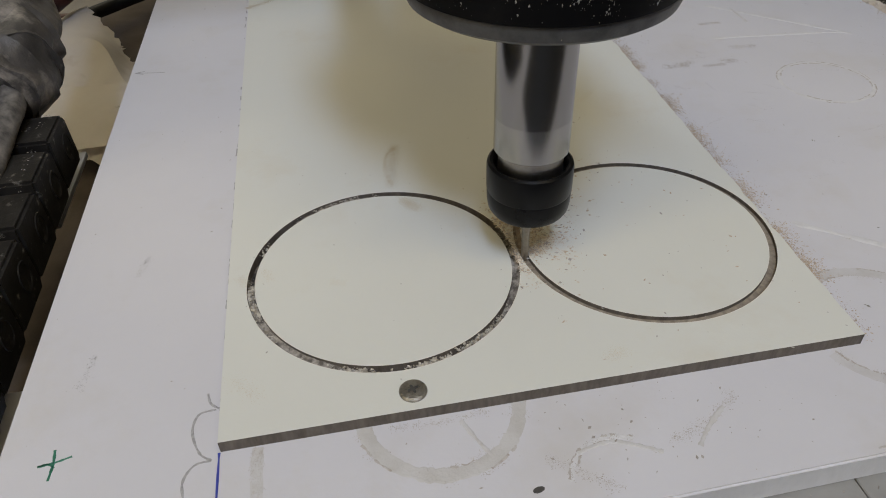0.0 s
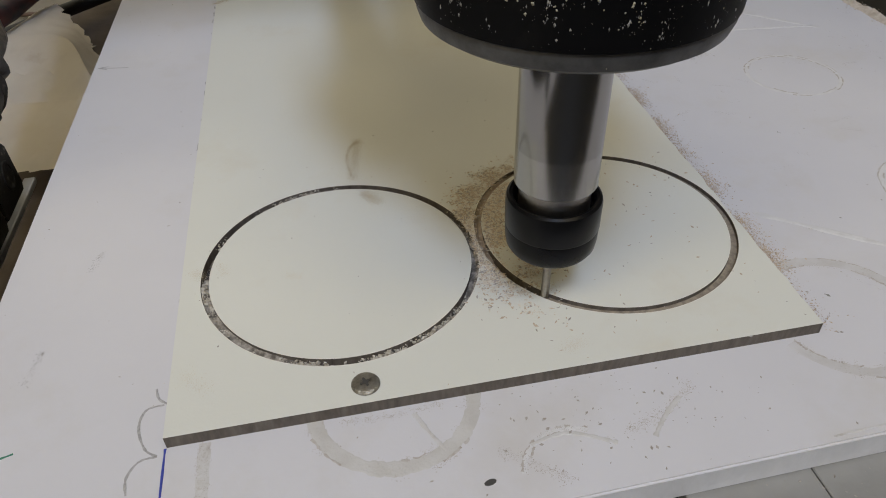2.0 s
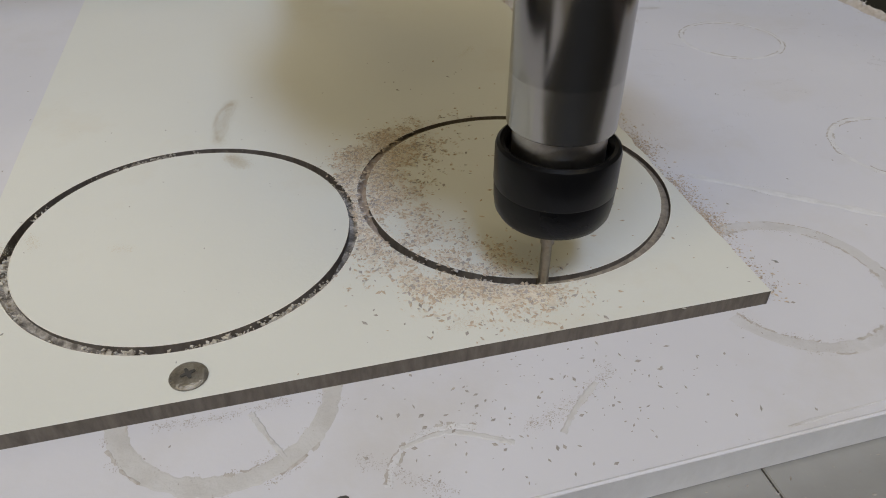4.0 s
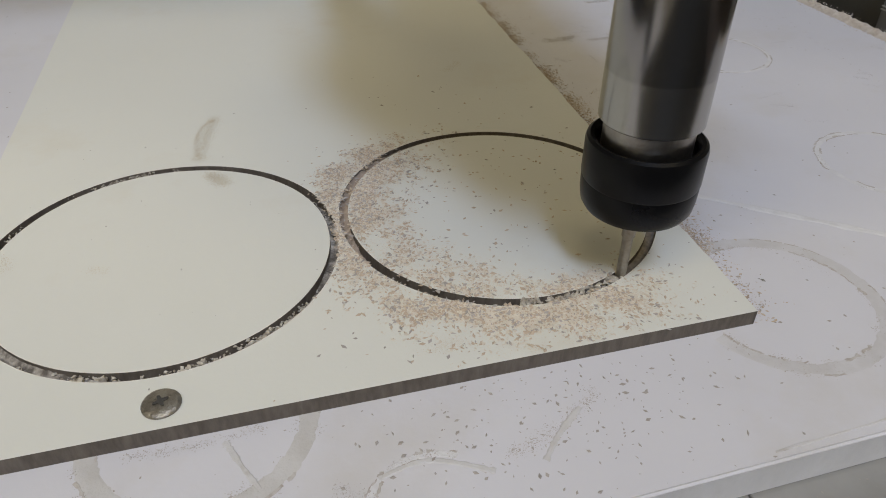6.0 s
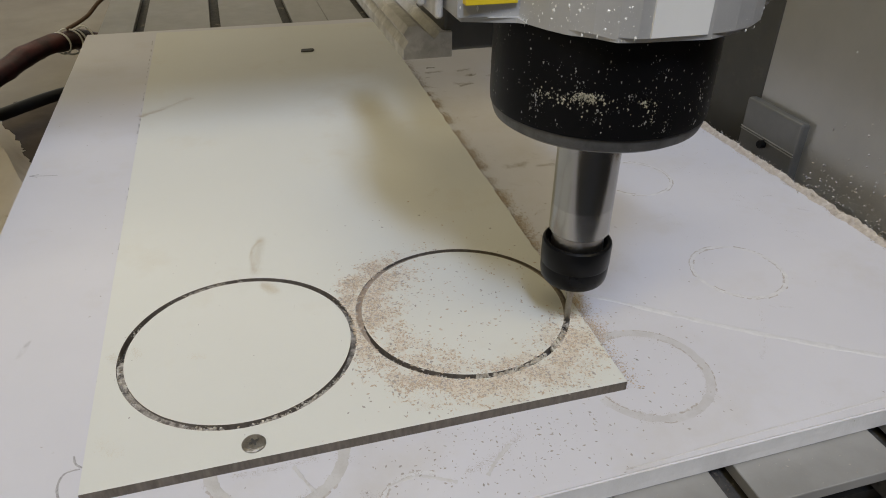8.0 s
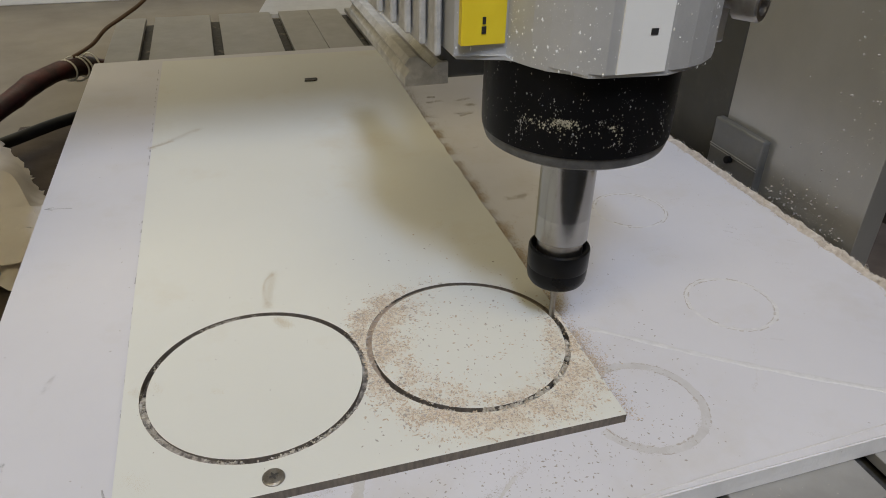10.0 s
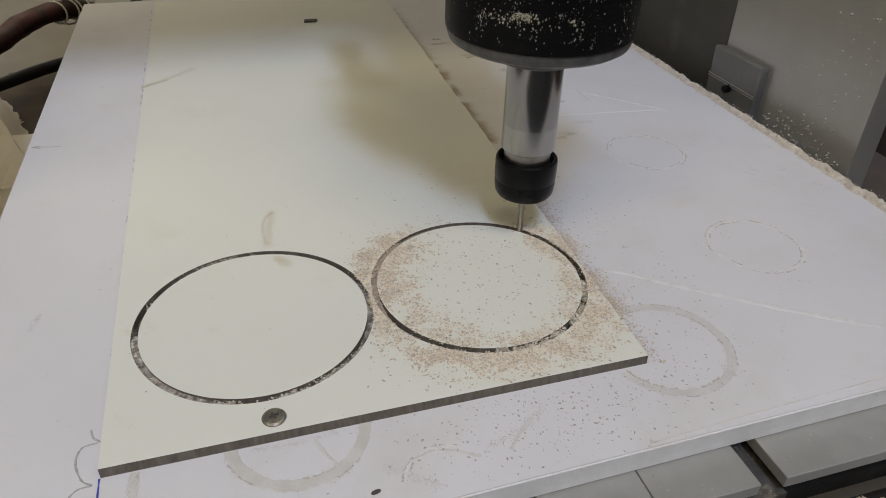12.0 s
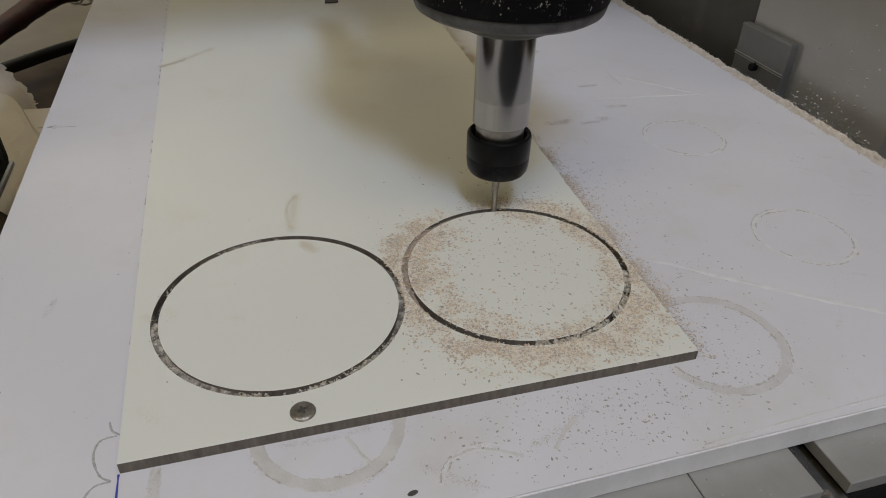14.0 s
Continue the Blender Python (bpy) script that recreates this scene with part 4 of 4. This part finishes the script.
# ---- cables, chain and paper beside the bed ----
def build_side_clutter():
    cb = empty("cable_bundle", "dusty cable bundle in a dark red braided sleeve", "cable", (-0.12, 0.53, -0.06))
    inv = Matrix.Translation((0.12, -0.53, 0.06))
    part("sleeve", hose([(-0.26, 0.34, -0.06), (-0.175, 0.440, -0.040), (-0.133, 0.500, -0.024), (-0.105, 0.560, -0.018), (-0.080, 0.600, -0.022), (-0.050, 0.640, -0.038)], 0.0088, 16, 10, 0.2),
         M["sleeve"], cb, "", 60).matrix_parent_inverse = inv
    for k in range(4):
        p = Vector((-0.090 + 0.0060 * k, 0.584 + 0.0085 * k, -0.0205 - 0.0012 * k))
        m = Matrix.Translation(p) @ pose(0, 0, 0, 90, 14 * math.sin(k * 2.1), -27 + 16 * math.sin(k * 1.7))
        bm = bmesh.new()
        n = 28
        rr = 0.0100 + 0.0022 * (k % 2)
        for a in range(n):
            for b in range(6):
                t1, t2 = 2 * math.pi * a / n, 2 * math.pi * b / 6
                bm.verts.new(m @ Vector(((rr + 0.0009 * math.cos(t2)) * math.cos(t1), (rr + 0.0009 * math.cos(t2)) * math.sin(t1), 0.0009 * math.sin(t2))))
        bm.verts.ensure_lookup_table()
        for a in range(n):
            for b in range(6):
                bm.faces.new([bm.verts[i] for i in (a * 6 + b, ((a + 1) % n) * 6 + b, ((a + 1) % n) * 6 + (b + 1) % 6, a * 6 + (b + 1) % 6)])
        part("cable_tie", bm, M["tie"], cb, "white cable tie", 60).matrix_parent_inverse = inv
    thing("thin_wire", hose([(-0.084, 0.592, -0.010), (-0.066, 0.603, -0.002), (-0.052, 0.612, 0.010), (-0.034, 0.617, 0.020), (-0.012, 0.622, 0.034), (0.015, 0.630, 0.060)], 0.0019, 8, 8), M["wire"],
          "thin brown wire rising from the cable bundle", "wire", smooth=60)
    thing("thin_wire", hose([(-0.28, 0.60, -0.086), (-0.16, 0.585, -0.086), (-0.10, 0.615, -0.086), (-0.03, 0.70, -0.086)], 0.002, 8, 8), M["wire"],
          "thin brown wire lying on the floor", "wire", smooth=60)
    thing("black_cable", hose([(-0.40, 0.36, -0.082), (-0.22, 0.46, -0.070), (-0.141, 0.511, -0.060), (-0.088, 0.570, -0.062), (-0.02, 0.66, -0.08)], 0.0055, 12, 8), M["rubber"],
          "black rubber cable lying beside the bed", "cable", smooth=60)
    thing("white_offcut", prism([(-0.17, -0.20), (-0.0625, -0.20), (-0.0625, 0.060), (-0.17, 0.066)], -0.037, -0.029), M["white"], "white board offcut lying beside the bed", "board")
    thing("offcut_support", box(-0.165, -0.066, -0.19, 0.05, -0.09, -0.0372, 0.002), M["frame"], "dark dusty block under the white offcut", "block")
    # added pale sheet, standing in for the sheen past the bed's end
    thing("sheen_sheet", prism([(0.118, 1.045), (0.46, 0.985), (0.62, 1.55), (0.24, 1.60)], -0.0898, -0.084), M["alu"], "pale grey sheet put in for sheen behind the bed", "sheet")
    thing("leaning_board", box(-1.2, 0.16, 1.22, 1.24, -0.09, 0.25, 0.002), M["label"], "pale board standing on the floor behind the machine", "board")
    rng = random.Random(3)

    def sheet_mesh(corners, nu, nv, amp, seed):
        bm = bmesh.new()
        a, b, c, d = [Vector(v) for v in corners]
        grid = []
        for i in range(nu + 1):
            row = []
            for j in range(nv + 1):
                u, v = i / nu, j / nv
                p = a.lerp(b, u).lerp(d.lerp(c, u), v)
                k = noise.noise(Vector((u * 2.2, v * 2.2, seed))) + 0.5 * abs(noise.noise(Vector((u * 5, v * 5, seed + 3))))
                e = 0.004 * noise.noise(Vector((u * 14, v * 14, seed + 8)))
                row.append(bm.verts.new(p + Vector((e, e * 0.7, amp * k))))
            grid.append(row)
        for i in range(nu):
            for j in range(nv):
                bm.faces.new((grid[i][j], grid[i + 1][j], grid[i + 1][j + 1], grid[i][j + 1]))
        bmesh.ops.solidify(bm, geom=bm.faces[:], thickness=0.0006)
        return bm

    def folded_paper():
        """A torn sheet with a sharp fold: one side leans down to the bed, the other to the floor."""
        fold = smooth_line([(-0.185, 0.425, -0.052), (-0.144, 0.420, -0.046), (-0.114, 0.402, -0.043), (-0.0865, 0.333, -0.043), (-0.066, 0.290, -0.043)], 14)
        torn = smooth_line([(-0.165, 0.490, -0.058), (-0.141, 0.487, -0.047), (-0.112, 0.438, -0.056), (-0.090, 0.387, -0.057), (-0.055, 0.345, -0.056)], 14)
        low = smooth_line([(-0.215, 0.380, -0.070), (-0.175, 0.350, -0.072), (-0.140, 0.315, -0.070), (-0.105, 0.270, -0.064), (-0.075, 0.245, -0.056)], 14)
        bm = bmesh.new()
        grid = []
        for k, (a, b, c) in enumerate(zip(low, fold, torn)):
            row = []
            for i in range(25):
                u = i / 12 - 1
                p = b.lerp(a, -u) if u < 0 else b.lerp(c, u)
                dent = noise.noise(p * 34 + Vector((3, 1, 0))) + 0.5 * noise.noise(p * 90)
                p = p + Vector((0, 0, (0.007 if u < 0 else 0.0025) * dent * min(abs(u) * 3, 1)))
                if i == 24:
                    p = p + Vector((rng.uniform(-0.0025, 0.0025), rng.uniform(-0.0025, 0.0025), 0))
                row.append(bm.verts.new(p))
            grid.append(row)
        for p, q in zip(grid, grid[1:]):
            for i in range(24):
                bm.faces.new((p[i], q[i], q[i + 1], p[i + 1]))
        bmesh.ops.solidify(bm, geom=bm.faces[:], thickness=0.0006)
        return bm

    thing("crumpled_paper", folded_paper(), M["paper"], "torn beige paper with a sharp fold lying beside the bed", "paper", smooth=28)
    flap = thing("paper_flap", sheet_mesh([(-0.128, 0.268, -0.054), (-0.062, 0.256, -0.046), (-0.058, 0.318, -0.038), (-0.150, 0.345, -0.050)], 18, 18, 0.002, 5.0), M["paper"],
                 "torn sheet of pale paper dragged by the chain", "paper", smooth=50)
    # drag chain and taped cables, carried by the gantry
    ch = empty("drag_chain", "dusty black plastic drag chain with taped cables", "cable chain", (-0.1, cutter(0)[1], -0.02))
    inv = Matrix.Translation((0.1, 0, 0.02))
    for i in range(9):
        y = 0.108 - 0.026 * i
        z = 0.003 - 0.002 * i
        prof = [(-0.0125, -0.012), (0.0122, -0.012), (0.0127, -0.008), (0.0127, 0.009), (0.0105, 0.012), (-0.0125, 0.012)]
        m = Matrix(((0, 0, 1, -0.109), (1, 0, 0, y), (0, 1, 0, z), (0, 0, 0, 1)))
        bm = prism(prof, 0.0, 0.038, None, m)
        bmesh.ops.bevel(bm, geom=bm.edges[:], offset=0.0012, segments=2, affect="EDGES")
        link = part("chain_link", bm, M["chain"], ch)
        link.matrix_parent_inverse = inv
        bm = lathe([(0.0050, 0), (0.0048, 0.0004), (0.0040, 0.0004), (0.0037, 0.0001), (0, 0.0001)], 20, None, Matrix(((0, 0, 1, -0.071), (1, 0, 0, y + 0.004), (0, 1.25, 0, z), (0, 0, 0, 1))))
        part("pivot_boss", bm, M["chain"], link, "", 40)
    part("tape_wrap", hose([(-0.097, 0.126, 0.0225), (-0.096, 0.134, 0.0235), (-0.094, 0.150, 0.026), (-0.098, 0.180, 0.036), (-0.104, 0.240, 0.062), (-0.110, 0.320, 0.11)], 0.0180, 24, 12, 0.32),
         M["tape"], ch, "grey dusty tape wrapped round cables", 60).matrix_parent_inverse = inv
    for y, z, r, lean in ((0.137, 0.0245, 0.0190, 0.004), (0.151, 0.0260, 0.0188, -0.005), (0.166, 0.0315, 0.0186, 0.006)):
        part("tape_band", hose([(-0.0955 - lean, y - 0.007, z - 0.002), (-0.0952, y, z), (-0.0955 + lean, y + 0.007, z + 0.002)], r, 28, 5, 0.22), M["tape"], ch, "", 60).matrix_parent_inverse = inv
    for x, r, m in ((-0.110, 0.0052, "cable_grey"), (-0.0985, 0.0058, "cable_grey"), (-0.0870, 0.0054, "cable_grey")):
        part("inner_cable", hose([(x - 0.003, 0.055, 0.008), (x - 0.002, 0.085, 0.015), (x, 0.108, 0.021), (x * 0.9 - 0.010, 0.135, 0.025)], r, 14, 8, 0.25), M[m], ch, "", 60).matrix_parent_inverse = inv
    grit = [(rng.uniform(-0.110, -0.074), 0.118 - 0.20 * rng.random() ** 1.5) for _ in range(1500)]
    grit = [p for p in grit if noise.noise(Vector((p[0] * 160, p[1] * 160, 2))) > rng.uniform(-0.2, 0.5)]
    me = bpy.data.meshes.new("chain_dust")
    v, f = flakes(rng, grit, 0.0003, 0.0013, 0.0)
    me.from_pydata([(x, y, z + 0.0152 - 0.002 * (0.108 - y) / 0.026) for x, y, z in v], [], f)
    me.materials.append(M["dust_grey"])
    ob = new("chain_dust", me)
    ob.parent, ob.matrix_parent_inverse, ob["kind"] = ch, inv, "stuff"
    return ch, flap


# ---- sawdust ----
def shards(rng, places, lo, hi):
    """Chunky chips with some thickness, tumbled; places are (x, y, z)."""
    verts, faces = [], []
    for x, y, z in places:
        s = lo + (hi - lo) * rng.random() ** 1.6
        m = Matrix.Translation((x, y, z)) @ pose(0, 0, 0, rng.uniform(-35, 35), rng.uniform(-35, 35), rng.uniform(0, 360))
        n0 = len(verts)
        q = [(0.5, rng.uniform(-0.1, 0.2)), (rng.uniform(-0.1, 0.2), rng.uniform(0.2, 0.4)), (-0.5, rng.uniform(-0.2, 0.1)), (rng.uniform(-0.2, 0.1), -rng.uniform(0.2, 0.4))]
        h = s * rng.uniform(0.08, 0.2)
        for zz, f in ((-h, 1.0), (h, 0.8)):
            verts += [tuple(m @ Vector((u * s * f, v * s * f, zz))) for u, v in q]
        faces += [(n0 + 4, n0 + 5, n0 + 6, n0 + 7), (n0 + 3, n0 + 2, n0 + 1, n0)] + [(n0 + k, n0 + (k + 1) % 4, n0 + 4 + (k + 1) % 4, n0 + 4 + k) for k in range(4)]
    return verts, faces


def build_kerf_debris():
    rng = random.Random(21)
    for c, cr, spans, big in ((CUT_L, CUT_BIG, ((160, 325, 2600, 0.0030), (80, 160, 1500, 0.0038), (325, 445, 420, 0.0016)), 0.0013), (CUT_L, CUT_BIG, ((245, 305, 300, 0.0039), (178, 200, 90, 0.0038)), 0.0026),
                              (CUT_R, CUT, ((20, 100, 160, 0.0018), (215, 265, 160, 0.0015), (265, 380, 700, 0.0018)), 0.0011)):
        pts = []
        for a0, a1, count, z_top in spans:
            made = 0
            while made < count:
                d = rng.uniform(a0, a1)
                if noise.noise(Vector((d * 0.11, c[0] * 50, 0))) + 0.5 * noise.noise(Vector((d * 0.4, c[0] * 50, 3))) > rng.uniform(-0.2, 0.35):
                    r = cr + rng.uniform(-0.5, 0.5) * KERF
                    pts.append((c[0] + r * math.cos(radians(d)), c[1] + r * math.sin(radians(d)), rng.uniform(0.0008, z_top)))
                made += rng.random() < 0.9
        v, f = shards(rng, pts, 0.0003, big)
        me = bpy.data.meshes.new("kerf_chips")
        me.from_pydata(v, [], f)
        me.materials.append(M["kerf_chip"])
        tagged(new("kerf_chips", me), "pale chips lying in a round kerf", "sawdust", kind="stuff")
    # fine dust packed into stretches of the kerfs
    for c, cr, d0, d1, deep, m, label in ((CUT_R, CUT, 112, 200, 0.0027, "dust_pack", "fine tan dust packed into the kerf"), (CUT_L, CUT_BIG, 174, 268, 0.0024, "kerf_grey", "grey dust packed into the kerf"),
                                          (CUT_L, CUT_BIG, -38, 30, 0.0017, "kerf_grey", "grey dust packed into the kerf"), (CUT_L, CUT_BIG, 60, 150, 0.0013, "kerf_grey", "grey dust packed into the kerf")):
        bm = bmesh.new()
        rows = []
        count = int((d1 - d0) * 2)
        for i in range(count + 1):
            d = d0 + (d1 - d0) * i / count
            rise = deep * min(1, (d - d0) / 18, (d1 - d) / 30) + 0.0006 * noise.noise(Vector((d * 0.3, c[0] * 90, 2)))
            rows.append([bm.verts.new((c[0] + (cr + u * KERF) * math.cos(radians(d)), c[1] + (cr + u * KERF) * math.sin(radians(d)),
                                       0.0007 + max(rise, 0) * (1 - 0.35 * (1 - abs(u) * 2)) + 0.0003 * noise.noise(Vector((d * 0.9, u * 5, 7))))) for u in (-0.49, -0.25, 0, 0.25, 0.49)])
        for a, b in zip(rows, rows[1:]):
            for k in range(4):
                bm.faces.new((a[k], b[k], b[k + 1], a[k + 1]))
        thing("kerf_dust", bm, M[m], label, "sawdust", "stuff")


DUST = []


def build_dust():
    """One low drift of crumbs for each stretch of the cut; it settles as the cutter goes by."""
    rng = random.Random(404)
    n = 32
    t0, t1 = -1.3, 14.0
    for i in range(n):
        t = t0 + (t1 - t0) * (i + 0.5) / n
        a_mid = math.degrees(cutter_angle(t))
        early = t < 3.2
        fine, coarse, grey, brown = [], [], [], []
        goal = 1050 if early else 750
        for k in range(goal * 3):
            if len(fine) >= goal:
                break
            a = radians(a_mid + rng.gauss(0, 7))
            if t < 2.4 and rng.random() < 0.62:
                a = radians(-208 + rng.gauss(0, 20))
            front = math.sin(a) < -0.2
            if rng.random() < (0.34 if early else 0.16):
                r = CUT - KERF / 2 - 0.0003 - abs(rng.gauss(0, 0.0065 if early else 0.0036))
            else:
                r = CUT + KERF / 2 + 0.0002 + abs(rng.gauss(0, 0.0042 if not front else 0.0085 if math.cos(a) > 0.35 else 0.0058))
            x, y = CUT_R[0] + r * math.cos(a), CUT_R[1] + r * math.sin(a)
            heap = noise.noise(Vector((x * 130, y * 130, 3))) + 0.6 * noise.noise(Vector((x * 420, y * 420, 7)))
            if heap + rng.uniform(-0.25, 0.25) < 0.0 and rng.random() < 0.90:
                continue
            if y > 0.001 and x < 0.1825 + 0.029 * y and math.hypot(x - CUT_L[0], y - CUT_L[1]) - CUT > KERF / 2:
                fine.append((x, y))
                if rng.random() < (0.40 if early else 0.24) * (1 + heap):
                    coarse.append((x + rng.gauss(0, 0.0008), y + rng.gauss(0, 0.0008)))
        for k in range(26):
            a, r = radians(a_mid + rng.gauss(0, 16)), CUT + 0.004 + abs(rng.gauss(0, 0.009))
            x, y = CUT_R[0] + r * math.cos(a), CUT_R[1] + r * math.sin(a)
            if y > 0.001 and x < 0.182 and math.hypot(x - CUT_L[0], y - CUT_L[1]) > CUT_BIG + 0.002:
                coarse.append((x, y))
        for k in range(40):
            x, y = rng.gauss(CUT_R[0] + 0.6 * CUT * math.cos(radians(a_mid)), 0.022), rng.gauss(-0.012, 0.012)
            if -0.034 < y < -0.001 and k % 5 < 3:
                grey.append((x, y))
            x, y = rng.gauss(CUT_R[0], 0.028), rng.gauss(CUT_R[1], 0.03)
            if k % 2 and y > 0.001 and x < 0.182 and abs(math.hypot(x - CUT_R[0], y - CUT_R[1]) - CUT) > 0.002 and math.hypot(x - CUT_L[0], y - CUT_L[1]) > CUT + 0.002:
                coarse.append((x, y))
            x, y = rng.gauss(0.203, 0.012), rng.uniform(-0.02, 0.14)
            if t > 5 and x > 0.190 + 0.029 * y and rng.random() < 0.6:
                grey.append((x, y))
            y = rng.uniform(0.0, 0.16)
            for _ in range(2):
                brown.append((0.1837 + 0.029 * y + abs(rng.gauss(0, 0.0045)), y + rng.gauss(0, 0.002)))
        veil = [(x + rng.gauss(0, 0.0011), y + rng.gauss(0, 0.0011)) for x, y in fine for _ in range(8)]
        veil = [p for p in veil if p[1] > 0.0005 and p[0] < 0.1825 + 0.029 * p[1] and abs(math.hypot(p[0] - CUT_R[0], p[1] - CUT_R[1]) - CUT) > KERF / 2 and abs(math.hypot(p[0] - CUT_L[0], p[1] - CUT_L[1]) - CUT_BIG) > KERF / 2]
        verts, faces, slots = [], [], []
        for places, lo, hi, z, slot in ((veil, 0.00015, 0.00045, TOP + 0.00001, 4), (fine, 0.0005, 0.0016, TOP + 0.00003, 0), (coarse, 0.0008, 0.0021, TOP + 0.00004, 1), (grey, 0.0005, 0.0017, 0.00004, 2), (brown, 0.0004, 0.0016, 0.00004, 1)):
            v, f = flakes(rng, places, lo, hi, z)
            faces += [tuple(q + len(verts) for q in face) for face in f]
            slots += [2 if slot == 1 and j // 4 % 3 == 0 else slot for j in range(len(f))]
            verts += v
        if -97 < a_mid < -14:
            chunk = []
            for _ in range(105):
                d = a_mid + rng.uniform(-5.5, 5.5)
                if noise.noise(Vector((d * 0.13, 7, 0))) + 0.5 * noise.noise(Vector((d * 0.5, 7, 3))) > rng.uniform(-0.25, 0.2):
                    r = CUT + rng.uniform(-0.5, 0.5) * KERF
                    chunk.append((CUT_R[0] + r * math.cos(radians(d)), CUT_R[1] + r * math.sin(radians(d)), rng.uniform(0.0014, 0.0041)))
            v, f = shards(rng, chunk, 0.0006, 0.0026)
            faces += [tuple(q + len(verts) for q in face) for face in f]
            slots += [3] * len(f)
            verts += v
        me = bpy.data.meshes.new("sawdust_drift")
        me.from_pydata(verts, [], faces)
        for m in ("pale_dust", "dust", "dust_grey", "kerf_chip", "veil"):
            me.materials.append(M[m])
        me.polygons.foreach_set("material_index", slots)
        ob = tagged(new("sawdust_drift", me), "pale brown sawdust crumbs thrown up along the cut", "sawdust", "sawdust along the cut", "stuff")
        DUST.append((ob, t))


build_room()
build_bed()
build_spoil()
build_sheet()
build_screw(0.0517, 0.0062)
build_far_hole()
spindle = build_spindle()
gantry = build_gantry()
build_ridge()
chain, paper_flap = build_side_clutter()
build_kerf_debris()
build_dust()


def motions():
    times = [0.5 * i for i in range(29)]
    y0 = cutter(0)[1]
    walk(spindle, [(t, pose(*cutter(t), 0)) for t in times])
    walk(gantry, [(t, pose(0.16, cutter(t)[1], BED)) for t in times])
    walk(chain, [(t, pose(-0.1, cutter(t)[1], -0.02)) for t in times])
    walk(paper_flap, [(t, pose(0, cutter(t)[1] - y0, 0)) for t in times])
    clock = [0.05 * i for i in range(281)]
    for ob, d in STEPS:
        t = min(clock, key=lambda q: abs(math.degrees(cutter_angle(q)) - d))
        up, down = pose(0, 0, 0), pose(0, 0, -0.0026)
        if t > 13.8:
            continue
        walk(ob, ([(0.0, up), (t - 0.12, up)] if t > 0.2 else [(0.0, down if t < 0.1 else up)]) + [(t + 0.12, down), (14.0, down)])
    for ob, t in DUST:
        if t <= 0.1:
            continue
        low, high = pose(0, 0, -0.0075), pose(0, 0, 0)
        rows = [(0.0, low)]
        if t - 0.35 > 0.1:
            rows.append((t - 0.35, low))
        rows.append((t + 0.25, high))
        if t + 0.25 < 13.8:
            rows.append((14.0, high))
        walk(ob, rows)


motions()
